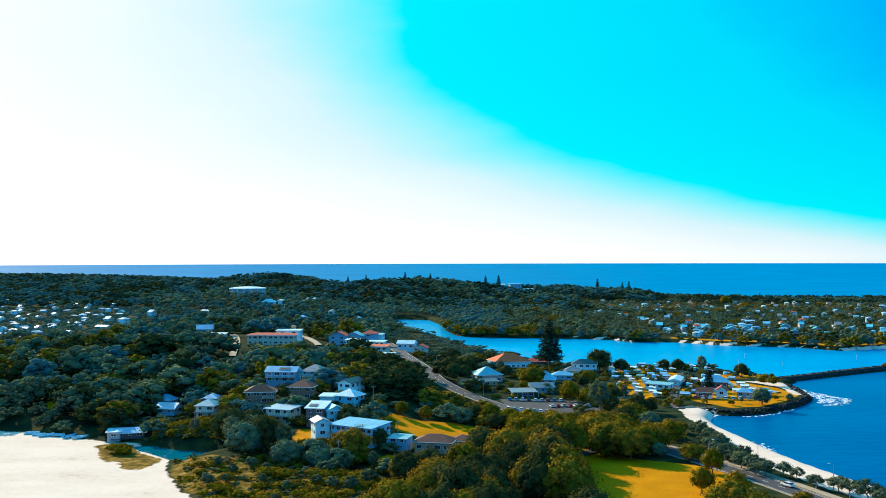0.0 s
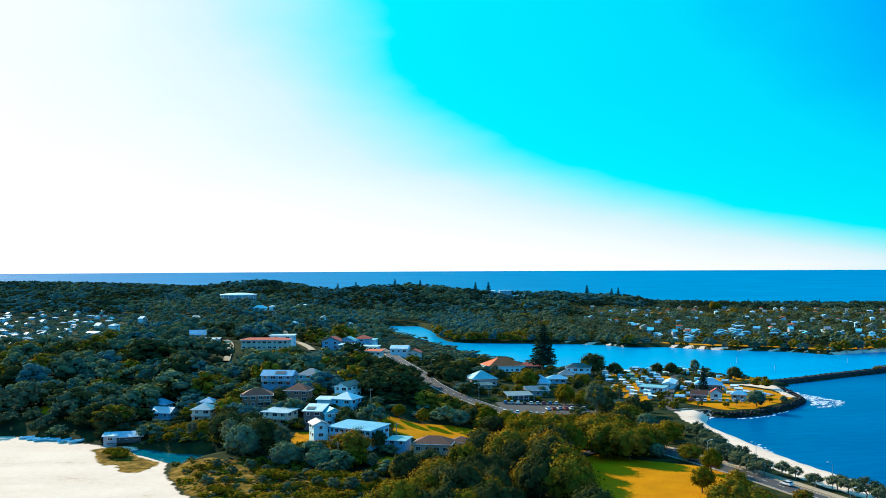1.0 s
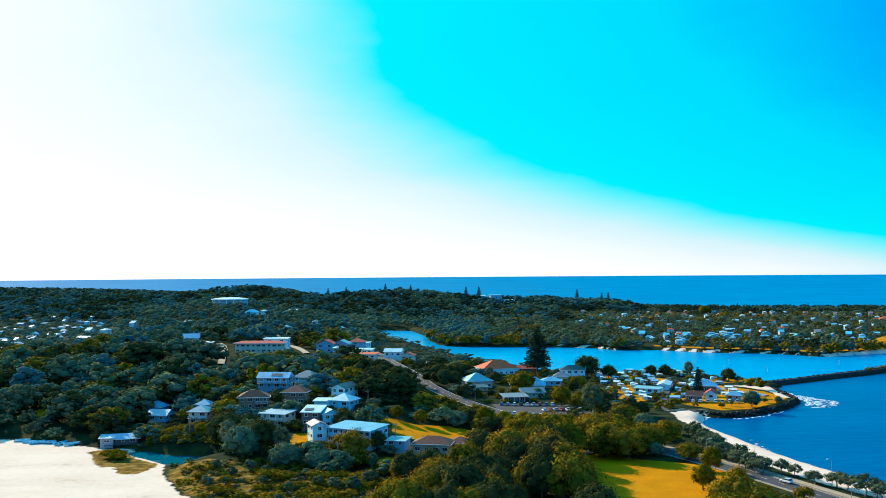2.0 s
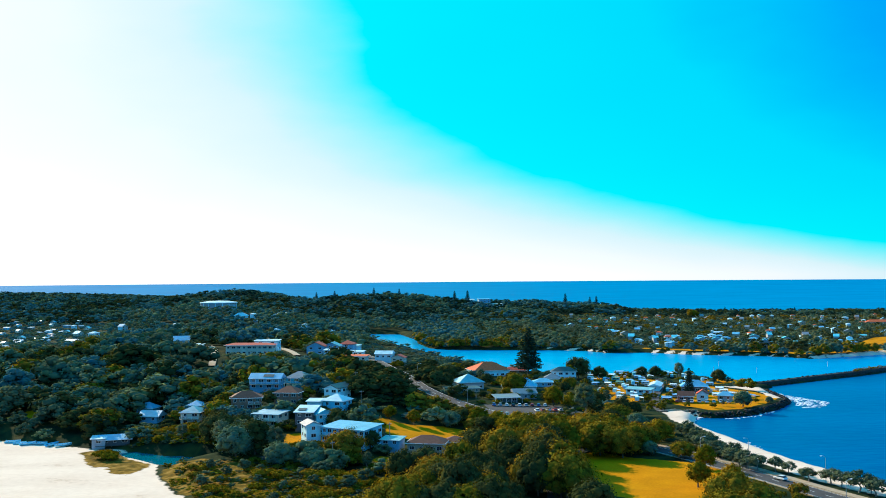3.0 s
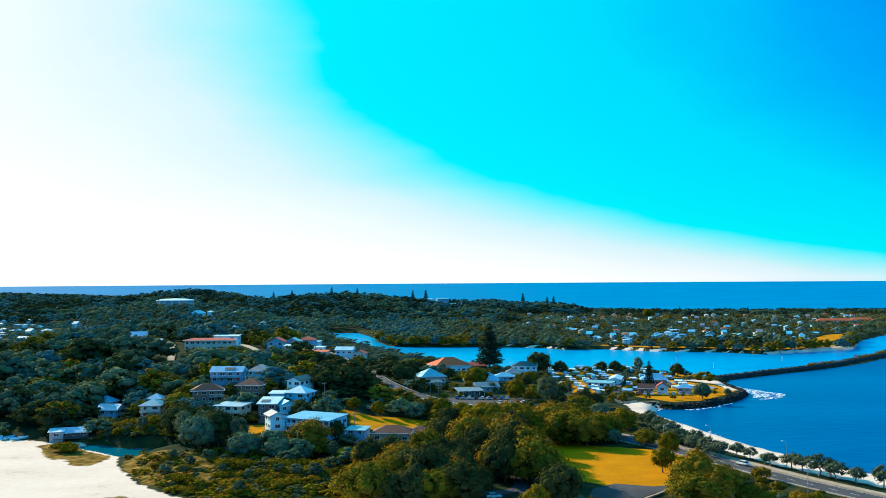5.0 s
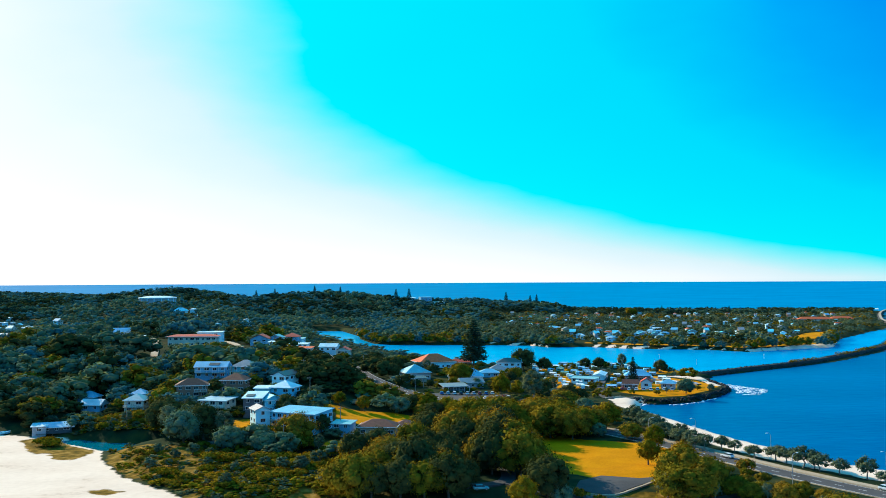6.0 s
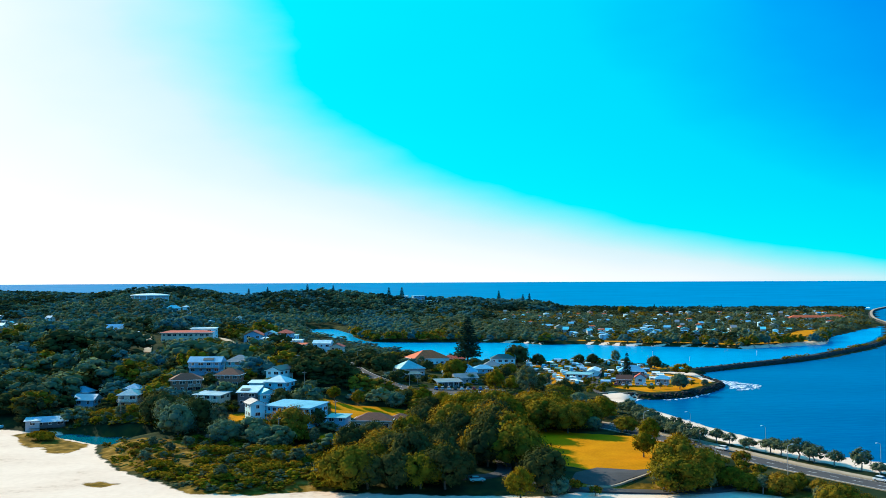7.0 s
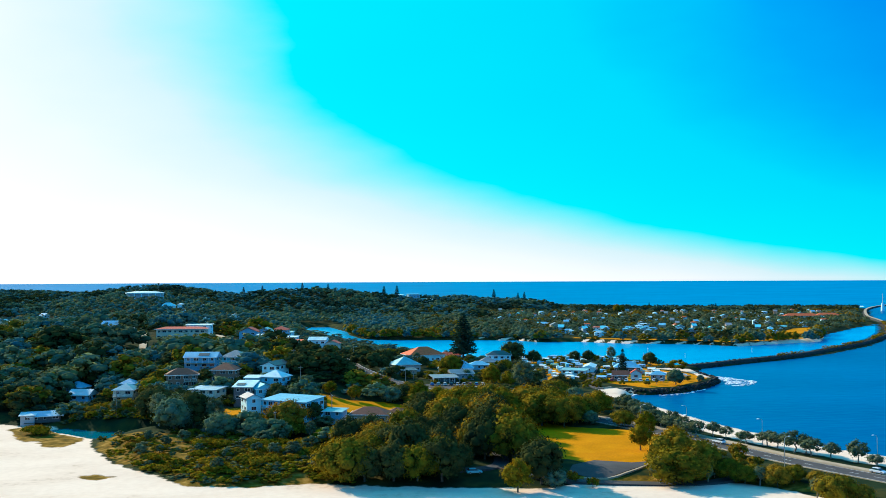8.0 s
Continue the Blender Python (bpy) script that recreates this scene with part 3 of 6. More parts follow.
for i in range(5):
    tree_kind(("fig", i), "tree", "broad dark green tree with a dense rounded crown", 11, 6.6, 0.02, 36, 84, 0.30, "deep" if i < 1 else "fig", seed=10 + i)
    tree_kind(("banksia", i), "tree", "spreading olive coastal tree with sunlit golden tips", 9, 6.2, 0.02, 36, 84, 0.29, "olive", seed=30 + i)
for i in range(3):
    tree_kind(("gold", i), "tree", "rounded tree with golden olive foliage", 8, 4.0, 0.08, 26, 95, 0.23, "gold", seed=50 + i)
    tree_kind(("gum", i), "tree", "tall open grey-green gum tree", 14, 4.6, 0.22, 24, 100, 0.24, "grey", M_PALE_BARK, seed=60 + i, lean=0.08)
    tree_kind(("shore", i), "tree", "wind-bent grey-green shore tree with a ragged crown", 6, 3.0, 0.22, 16, 46, 0.24, "grey", M_PALE_BARK, 0.8, 70 + i, 5, 0.14)
    tree_kind(("shrub", i), "shrub", "low rounded olive coastal shrub", 3, 2.2, 0.2, 12, 40, 0.24, "olive", seed=80 + i)
    tree_kind(("silver", i), "shrub", "upright silvery grey-green shrub", 4, 1.5, 0.15, 12, 40, 0.24, "grey", seed=90 + i)

for i in range(2):
    tree_kind(("low_gold", i), "shrub", "low spreading yellow-green coastal shrub", 2.4, 2.4, 0.2, 12, 40, 0.22, "gold", seed=97 + i)


def pine_kind(key, height, spread, tiers, leaf, seed):
    """Norfolk pine: straight trunk, whorls of level branches that shorten to a spire."""
    r = np.random.default_rng(seed)
    c, q = [], []
    limbs = [tube([(0, 0, -0.6), (0, 0, height * 0.5), (0, 0, height * 0.98)], (height * 0.02, height * 0.013, 0.05), 8)]
    for i in range(tiers):
        t = (i + 0.5) / tiers
        z = height * (0.14 + 0.86 * t)
        reach = spread * (1 - t) ** 0.75 * (0.92 + 0.1 * math.sin(i * 2.1)) + 0.25
        k = 7 if t < 0.75 else 5
        for j in range(k):
            a = j * 2 * math.pi / k + i * 0.7 + r.uniform(-0.15, 0.15)
            for f in (0.3, 0.55, 0.78, 0.97):
                c.append((math.cos(a) * reach * f, math.sin(a) * reach * f, z + reach * f * 0.10 + r.normal(0, 0.1)))
                q.append(max(0.3, reach * 0.2 * (1.15 - 0.4 * f)))
            limbs.append(tube([(0, 0, z), (math.cos(a) * reach, math.sin(a) * reach, z + reach * 0.1)], (0.1, 0.03), 4))
    me = crown_mesh("crown", np.array(c), np.array(q), 12, 0.45 * height / 26, M_LEAF[leaf], r, core=0.55, flat=0.38)
    vs, fs = merged(limbs)
    tm = bpy.data.meshes.new("trunk")
    tm.from_pydata([tuple(v) for v in vs], [], fs)
    tm.materials.append(M_BARK)
    TREES[key] = ("norfolk_pine", "tall dark Norfolk pine with tiered level branches", tm, me, height)


pine_kind(("pine", 0), 26, 6.6, 21, "pine", 3)
pine_kind(("pine", 1), 20, 3.8, 18, "pine", 4)


def far_model(seed, n, count, size, height, spread):
    r = np.random.default_rng(seed)
    c, q = puffs(height, spread, n, 0.15, r)
    quads, soft = leaf_cloud(c, q, count, size, r)
    core, core_n = clump_cores(c, q, 0.8, 0.8, r)
    tris = np.concatenate([np.array(ICO_F) + i * len(ICO_V) for i in range(len(c))])
    return quads.reshape(-1, 3), core, tris, np.concatenate([np.repeat(soft, 4, 0), core_n])


FAR = [far_model(100 + i, 7, 12, 0.56, 9, 4.6) for i in range(6)]
MID = [far_model(120 + i, 12, 21, 0.5, 9, 4.8) for i in range(6)]


def woodland(name, spots, label, materials, models, stand=0.016):
    """Many trees joined into one mesh: spots are x, y, z, height, width. Kinds of tree keep together in stands."""
    V, Q, T, NV, mi = [], [], [], [], []
    base = 0
    for x, y, z, h, w in spots:
        quads, core, tris, soft = models[rng.integers(len(models))]
        a = rng.uniform(0, 2 * math.pi)
        R = np.array([[math.cos(a), -math.sin(a), 0], [math.sin(a), math.cos(a), 0], [0, 0, 1]])
        S = np.array([w / 4.6, w / 4.6, h / 9])
        pts = np.concatenate([quads, core]) @ R.T * S + np.array([x, y, z])
        V.append(pts)
        NV.append(soft @ R.T)
        nq = len(quads) // 4
        Q.append(np.arange(nq * 4).reshape(-1, 4) + base)
        T.append(tris + base + len(quads))
        kind = 0.5 + 0.8 * noise.noise(Vector((x * stand, y * stand, 7.7))) + rng.normal(0, 0.16)
        mi.append((nq, len(tris), min(len(materials) - 1, max(0, int(kind * len(materials))))))
        base += len(pts)
    V, Q, T = np.concatenate(V), np.concatenate(Q), np.concatenate(T)
    me = bpy.data.meshes.new(name)
    me.vertices.add(len(V))
    me.vertices.foreach_set("co", V.astype(np.float32).ravel())
    me.loops.add(Q.size + T.size)
    me.loops.foreach_set("vertex_index", np.concatenate([Q.ravel(), T.ravel()]).astype(np.int32))
    starts = np.concatenate([np.arange(len(Q)) * 4, Q.size + np.arange(len(T)) * 3])
    me.polygons.add(len(starts))
    me.polygons.foreach_set("loop_start", starts.astype(np.int32))
    idx = np.concatenate([np.repeat([m for _, _, m in mi], [q for q, _, _ in mi]), np.repeat([m for _, _, m in mi], [t for _, t, _ in mi])])
    for m in materials:
        me.materials.append(m)
    me.polygons.foreach_set("material_index", idx.astype(np.int32))
    me.update(calc_edges=True)
    soft_normals(me, np.concatenate(NV))
    return tagged(new(name, me), label, "trees", kind="stuff")

# ---- roads ----


def spline(points, step=4.0):
    """Smooth points along a plan line."""
    p = [Vector((x, y)) for x, y in points]
    p = [p[0] * 2 - p[1]] + p + [p[-1] * 2 - p[-2]]
    out = []
    for a, b, c, d in zip(p, p[1:], p[2:], p[3:]):
        n = max(2, int((c - b).length / step))
        for i in range(n):
            t = i / n
            out.append(0.5 * (2 * b + (c - a) * t + (2 * a - 5 * b + 4 * c - d) * t * t + (3 * b - a - 3 * c + d) * t ** 3))
    return out + [p[-2]]


def normals(line):
    out = []
    for i in range(len(line)):
        d = line[min(i + 1, len(line) - 1)] - line[max(i - 1, 0)]
        out.append(Vector((d.y, -d.x)).normalized())
    return out


def ribbon(line, left, right, lift, thick=0.25):
    """A strip of constant width along a line, with a real thickness; left and right are offsets."""
    ns = normals(line)
    vs, fs = [], []
    for p, n in zip(line, ns):
        a, b = p + n * left, p + n * right
        z = max(at_ground(a.x, a.y), at_ground(b.x, b.y), at_ground(p.x, p.y)) + lift
        vs += [(a.x, a.y, z), (b.x, b.y, z), (a.x, a.y, z - thick - 0.6), (b.x, b.y, z - thick - 0.6)]
    for i in range(len(line) - 1):
        o = i * 4
        fs += [(o, o + 1, o + 5, o + 4), (o + 1, o + 3, o + 7, o + 5), (o + 2, o, o + 4, o + 6)]
    return vs, fs


coast_line = spline(COAST_ROAD)
tagged(part("road", ribbon(coast_line, -4.2, 4.2, 0.12), M_ASPHALT), "grey two-lane asphalt coast road", "road", kind="structure")


def markings():
    """Dashed centre line and edge lines, each dash a flat plate."""
    line = spline(COAST_ROAD, 1.5)
    ns = normals(line)
    def stripe(i0, i1, off, w):
        vs, fs = [], []
        for i in range(i0, i1 + 1):
            p, n = line[i], ns[i]
            a, b, l, r = p + n * (off - w), p + n * (off + w), p + n * -4.2, p + n * 4.2
            z = max(at_ground(l.x, l.y), at_ground(r.x, r.y), at_ground(p.x, p.y)) + 0.16
            vs += [(a.x, a.y, z), (b.x, b.y, z)]
        for k in range(i1 - i0):
            fs.append((2 * k, 2 * k + 1, 2 * k + 3, 2 * k + 2))
        return vs, fs
    pieces = [stripe(i, i + 2, 0, 0.09) for i in range(0, len(line) - 6, 5)]
    pieces += [stripe(0, len(line) - 1, s * 3.6, 0.08) for s in (-1, 1)]
    tagged(part("road_marking", merged(pieces), M_PAINT), "white dashed centre and edge lines on asphalt", "road marking", kind="structure")


markings()
tagged(part("pavement", ribbon(spline(COAST_ROAD[11:]), -8.6, -5.6, 0.16), M_PATH), "pale concrete shore path beside the road", "path", kind="structure")
tagged(part("kerb", ribbon(coast_line, -4.55, -4.25, 0.26), M_PATH), "pale concrete kerb", "kerb", kind="structure")
tagged(part("kerb", ribbon(coast_line, 4.25, 4.55, 0.26), M_PATH), "pale concrete kerb", "kerb", kind="structure")


def patch(name, outline, lift, material, label, category, kind="structure"):
    """A flat paved area draped on the ground, cut into small squares."""
    xs, ys = [p[0] for p in outline], [p[1] for p in outline]
    step = 2.5
    gx, gy = np.arange(min(xs), max(xs) + step, step), np.arange(min(ys), max(ys) + step, step)
    bm = bmesh.new()
    poly = [bm.verts.new((x, y, 0)) for x, y in outline]
    bm.faces.new(poly)
    for axis, vals in ((0, gx), (1, gy)):
        for v in vals:
            co, no = ((v, 0, 0), (1, 0, 0)) if axis == 0 else ((0, v, 0), (0, 1, 0))
            bmesh.ops.bisect_plane(bm, geom=bm.verts[:] + bm.edges[:] + bm.faces[:], plane_co=co, plane_no=no)
    for v in bm.verts:
        v.co.z = at_ground(v.co.x, v.co.y) + lift
    bmesh.ops.recalc_face_normals(bm, faces=bm.faces[:])
    if sum(f.normal.z for f in bm.faces) < 0:
        bmesh.ops.reverse_faces(bm, faces=bm.faces[:])
    return tagged(part(name, bm, material), label, category, kind=kind)


patch("car_park", CAR_PARK, 0.14, M_ASPHALT, "grey asphalt car park by the shops", "car park")
patch("park_court", PARK_COURT, 0.10, M_ASPHALT, "grey paved court at the edge of the lawn", "pavement")
tagged(part("ridge_road", ribbon(spline(RIDGE_STREET), -2, 2, 0.5), M_PATH), "pale steep street between ridge houses", "road", kind="structure")
tagged(part("hill_street", ribbon(spline(HILL_STREET), -2, 2, 0.4), M_PATH), "pale street climbing the hill behind the motel", "road", kind="structure")
tagged(part("park_road", ribbon(spline(((112, 452), (116, 480), (122, 505), (140, 560), (150, 600))), -2.5, 2.5, 0.4), M_ASPHALT), "narrow caravan park road", "road", kind="structure")
tagged(part("point_path", ribbon(spline(((150, 560), (160, 545), (170, 525), (178, 505))), -1.6, 1.6, 0.4), M_PATH), "pale path round the lawn point", "path", kind="structure")
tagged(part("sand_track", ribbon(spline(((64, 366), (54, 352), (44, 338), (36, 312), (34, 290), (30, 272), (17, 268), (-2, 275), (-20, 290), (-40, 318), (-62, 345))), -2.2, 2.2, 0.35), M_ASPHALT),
       "dark asphalt lane through the coastal trees", "road", kind="structure")
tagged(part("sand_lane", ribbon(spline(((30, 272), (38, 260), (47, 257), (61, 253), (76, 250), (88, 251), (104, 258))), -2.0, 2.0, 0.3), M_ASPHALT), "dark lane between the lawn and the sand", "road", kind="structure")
tagged(part("court_kerb", ribbon(spline(((52, 259), (58, 257.4), (65, 261), (71.5, 265.4), (76, 272.5))), -0.35, 0.35, 0.35), M_PATH), "pale concrete kerb round the paved court", "kerb", kind="structure")

# ---- houses ----
CLEAR = []          # plan circles kept free of trees: x, y, radius
FRONT = []          # circles towards the camera where trees are kept low to fit its view: x, y, radius, top
WINDOW_MESHES = {}


def window_meshes(w, h):
    """Frame ring and glass pane of one window, standing proud of a wall that faces -y."""
    key = (round(w, 2), round(h, 2))
    if key not in WINDOW_MESHES:
        f = 0.09
        ring = boxed((-w / 2, -0.06, 0, w / 2, 0, f), (-w / 2, -0.06, h - f, w / 2, 0, h), (-w / 2, -0.06, f, -w / 2 + f, 0, h - f), (w / 2 - f, -0.06, f, w / 2, 0, h - f),
                     (-0.03, -0.05, f, 0.03, 0, h - f))
        a, b = bpy.data.meshes.new("window"), bpy.data.meshes.new("pane")
        ring.to_mesh(a); ring.free()
        g = boxed((-w / 2 + f, -0.03, f, w / 2 - f, 0.0, h - f))
        g.to_mesh(b); g.free()
        a.materials.append(M_FRAME); b.materials.append(M_GLASS)
        WINDOW_MESHES[key] = (a, b)
    return WINDOW_MESHES[key]


def add_window(house, x, y, z, w, h, side):
    """side: 0 front (-y), 1 right (+x), 2 back, 3 left."""
    a, b = window_meshes(w, h)
    o = new("window", a)
    o.parent, o.matrix_basis = house, Matrix.Translation((x, y, z)) @ Matrix.Rotation(side * math.pi / 2, 4, "Z")
    new("pane", b).parent = o
    return o


def roof_shape(kind, w, d, z, rise, over, thick=0.22):
    """Solid roof over a w by d plan with its eaves at z: verts, faces."""
    a, b = w / 2 + over, d / 2 + over
    if kind == "skillion":
        top = [(-a, -b, z), (a, -b, z), (a, b, z + rise), (-a, b, z + rise)]
        return top + [(p[0], p[1], p[2] - thick) for p in top], [(0, 1, 2, 3), (7, 6, 5, 4), (0, 4, 5, 1), (1, 5, 6, 2), (2, 6, 7, 3), (3, 7, 4, 0)]
    if kind == "gable":          # ridge along x
        r0, r1 = (-a, 0, z + rise), (a, 0, z + rise)
    elif kind == "gable_front":  # ridge along y, gable towards the front
        vs = [(-a, -b, z), (a, -b, z), (a, b, z), (-a, b, z), (0, -b, z + rise), (0, b, z + rise)]
        vs += [(p[0], p[1], p[2] - thick) for p in vs]
        return vs, [(0, 4, 5, 3), (4, 1, 2, 5), (9, 11, 10, 6), (11, 8, 7, 10), (0, 6, 10, 4), (4, 10, 7, 1), (2, 8, 11, 5), (5, 11, 9, 3), (1, 7, 8, 2), (3, 9, 6, 0)]
    else:                        # hip
        if a >= b:
            r0, r1 = (-(a - b) - 0.01, 0, z + rise), (a - b + 0.01, 0, z + rise)
        else:
            vs = [(-a, -b, z), (a, -b, z), (a, b, z), (-a, b, z), (0, -(b - a), z + rise), (0, b - a, z + rise)]
            low = [(p[0], p[1], p[2] - thick) for p in vs[:4]]
            return vs + low, [(0, 1, 4), (1, 2, 5, 4), (2, 3, 5), (3, 0, 4, 5), (9, 8, 7, 6), (0, 6, 7, 1), (1, 7, 8, 2), (2, 8, 9, 3), (3, 9, 6, 0)]
    vs = [(-a, -b, z), (a, -b, z), (a, b, z), (-a, b, z), r0, r1]
    low = [(p[0], p[1], p[2] - thick) for p in vs[:4]]
    return vs + low, [(0, 1, 5, 4), (1, 2, 5), (2, 3, 4, 5), (3, 0, 4), (9, 8, 7, 6), (0, 6, 7, 1), (1, 7, 8, 2), (2, 8, 9, 3), (3, 9, 6, 0)]


def wall_shape(kind, w, d, z, rise, foot):
    """Outer walls, with gable ends where the roof has them."""
    a, b = w / 2, d / 2
    base = [(-a, -b, -foot), (a, -b, -foot), (a, b, -foot), (-a, b, -foot)]
    top = [(-a, -b, z - 0.1), (a, -b, z - 0.1), (a, b, z - 0.1), (-a, b, z - 0.1)]
    if kind == "skillion":
        k = rise * d / (d + 1.2)
        top[2], top[3] = (a, b, z + k - 0.1), (-a, b, z + k - 0.1)
    faces = [(0, 1, 5, 4), (1, 2, 6, 5), (2, 3, 7, 6), (3, 0, 4, 7), (4, 5, 6, 7), (3, 2, 1, 0)]
    vs = base + top
    if kind == "gable":
        vs += [(-a, 0, z + rise - 0.35), (a, 0, z + rise - 0.35)]
        faces += [(5, 6, 9), (7, 4, 8)]
    if kind == "gable_front":
        vs += [(0, -b, z + rise - 0.35), (0, b, z + rise - 0.35)]
        faces += [(4, 5, 8), (6, 7, 9)]
    return vs, faces


def house(x, y, z, rot, w, d, storeys, kind, wall, roof, label, rise=None, over=0.6, windows="frl", detail=2, name="house", foot=3.0, storey=2.8, clear=True, every=3.2, group=""):
    """A house with walls, roof, gutters and windows; its front faces -y before it is turned."""
    e = thing(name, pose(x, y, z, 0, 0, rot), label, "building" if name != "house" else "house", group)
    h = storeys * storey
    rise = rise if rise is not None else {"skillion": 0.7, "hip": min(w, d) * 0.24, "gable": d * 0.22, "gable_front": w * 0.24}[kind]
    part("wall", wall_shape(kind, w, d, h, rise, foot), M_WALL[wall], e)
    r = part("roof", roof_shape(kind, w, d, h, rise, over), M_ROOF[roof], e)
    if detail > 1:
        a, b = w / 2 + over, d / 2 + over
        part("gutter", boxed((-a, -b - 0.14, h - 0.24, a, -b, h - 0.02)), M_FRAME, r)
        if kind == "hip":
            for s in (-1, 1):
                part("gutter", boxed((min(s * a, s * (a + 0.14)), -b, h - 0.24, max(s * a, s * (a + 0.14)), b, h - 0.02)), M_FRAME, r)
    for k in range(storeys):
        for side, length, off in ((0, w, d / 2), (1, d, w / 2), (3, d, w / 2)):
            if "frbl"[side] not in windows:
                continue
            n = max(1, int(length / every)) if detail > 1 else max(1, int(length / 6))
            for i in range(n):
                t = (i + 0.5) / n * length - length / 2
                ww = (1.9, 1.3, 2.3)[(i + k + side) % 3] if detail > 1 else 2.2
                px, py = {0: (t, -off), 1: (off, t), 3: (-off, t)}[side]
                add_window(e, px, py, k * storey + 0.95, min(ww, length / n * 0.72), 1.35, side)
    if clear:
        CLEAR.append((x, y, max(w, d) * 0.5 + 2.0))
        if detail > 1:
            FRONT.extend(((x * 0.985, y - d / 2 - 6, w * 0.5 + 2.5, 4.2), (x * 0.95, y - d / 2 - 20, w * 0.5 + 2, 7.5)))
        if max(w, d) > 1.6 * min(w, d):
            c, s = math.cos(radians(rot)), math.sin(radians(rot))
            for f in (-0.4, 0.4):
                CLEAR.append((x + c * w * f, y + s * w * f, min(w, d) * 0.5 + 2.5))
    return e


def balcony(e, x0, x1, y, z, depth=1.8, posts=4, roofed=False):
    """A slab with a slatted rail in front of a house's front wall."""
    b = part("balcony", boxed((x0, y - depth, z - 0.18, x1, y, z)), M_PATH, e)
    part("rail", boxed((x0, y - depth, z + 0.95, x1, y - depth + 0.06, z + 1.02)), M_FRAME, b)
    for i in range(posts):
        px = x0 + (x1 - x0) * i / (posts - 1)
        part("post", boxed((px - 0.06, y - depth, z, px + 0.06, y - depth + 0.12, z + (2.5 if roofed else 1.0))), M_FRAME, b)
    n = max(4, int((x1 - x0) / 0.5))
    for i in range(n):
        px = x0 + (x1 - x0) * (i + 0.5) / n
        part("baluster", boxed((px - 0.02, y - depth + 0.01, z, px + 0.02, y - depth + 0.05, z + 0.95)), M_FRAME, b)


def solar(e, x, y, z, w, d, tilt_x):
    m = Matrix.Translation((x, y, z)) @ Matrix.Rotation(tilt_x, 4, "X")
    o = part("solar_panel", boxed((-w / 2, -d / 2, 0.05, w / 2, d / 2, 0.1)), M_ROOF["dark"], e, "dark blue rooftop solar panel")
    o.matrix_basis = m


# the houses on the slope
h = house(-31.2, 358, 6.6, -33, 19.3, 11.5, 2, "skillion", "aqua", "blue", "long two-storey pale blue apartment house with shallow metal roof", rise=0.9, storey=2.95, every=2.4)
balcony(h, -9.4, -0.8, -5.75, 2.95)
balcony(h, 0.8, 9.4, -5.75, 2.95)
house(-15.8, 350, 6.6, -20, 7.0, 6.0, 1, "skillion", "blue", "teal", "low garage with flat teal metal roof", rise=0.5, windows="f", storey=2.5)
house(-46.9, 362, 7.6, 20, 5.4, 8, 2, "gable_front", "white", "grey", "narrow white two-storey house with grey gabled roof", rise=1.5, windows="fl", storey=2.7)
# shade below the roof is put into the dark wall colour
h = house(-50.8, 386, 9.1, -10, 7.4, 9, 2, "skillion", "dark", "white", "dark house with white skillion roof and solar panels", rise=1.6, storey=2.8)
solar(h, -1.4, -1.6, 6.28, 3.4, 3.4, math.atan2(1.6, 10.2))
house(-45.0, 387, 8.2, 24, 7.3, 9, 2, "gable_front", "aqua", "cyan", "pale two-storey house with bright aqua gabled metal roof", rise=1.9, storey=2.75, windows="f")
house(-40.5, 412, 9.9, -24, 9.4, 9, 2, "hip", "aqua", "white", "white two-storey house with cream pyramid roof", rise=2.6, storey=2.9)
house(-49.6, 413, 11.2, -10, 6.5, 6, 1, "skillion", "white", "white", "low white house wing with pale flat roof", rise=0.6, storey=4.1)
house(-41.6, 430, 13.3, -27, 6.6, 12, 2, "gable_front", "white", "dark", "white hillside house with dark gabled roof", rise=1.7, storey=2.9)
h = house(-66.6, 396, 7.4, -22, 11.2, 9, 2, "skillion", "cream", "silver", "cream flat-roofed house with open carport deck", rise=0.5, storey=2.7, over=0.8)
balcony(h, -6, 5.4, -4.5, 2.7, 2.0, 5, True)
h = house(-80.8, 421, 10.9, 8, 12.9, 9, 2, "hip", "brick", "brown", "red brick two-storey house with brown tiled hip roof", rise=2.6, storey=2.7)
balcony(h, 1, 6, -4.5, 2.7, 1.6, 3)
house(-62.8, 426, 12.3, -12, 10.6, 9, 2, "hip", "brick", "brown", "brick two-storey house with red-brown tiled hip roof", rise=2.6, storey=2.7)
h = house(-76.7, 456, 15.6, -8, 14.8, 8, 2, "gable", "blue", "blue", "long blue weatherboard house with blue metal roof", rise=2.2, storey=2.65)
solar(h, 1.5, -2.4, 6.4, 5, 2.4, math.atan2(2.2, 4.6))
balcony(h, -7, 7, -4, 2.65, 1.6, 6, True)
h = house(-62.0, 462, 15.2, -14, 10.6, 9, 2, "hip", "teal", "grey", "teal two-storey house with grey pyramid roof", rise=2.8, storey=2.6)
balcony(h, -5, 5, -4.5, 2.6, 1.6, 5, True)
house(-124.8, 433, 4.3, -14, 8.6, 7, 1, "gable", "blue", "silver", "pale blue house with wide silver gabled metal roof", rise=2.2, storey=2.8, over=0.9)
house(-130.0, 446, 5.0, -14, 8.0, 7, 1, "hip", "blue", "blue", "house with bright blue hip roof", rise=2.4, storey=4.0)
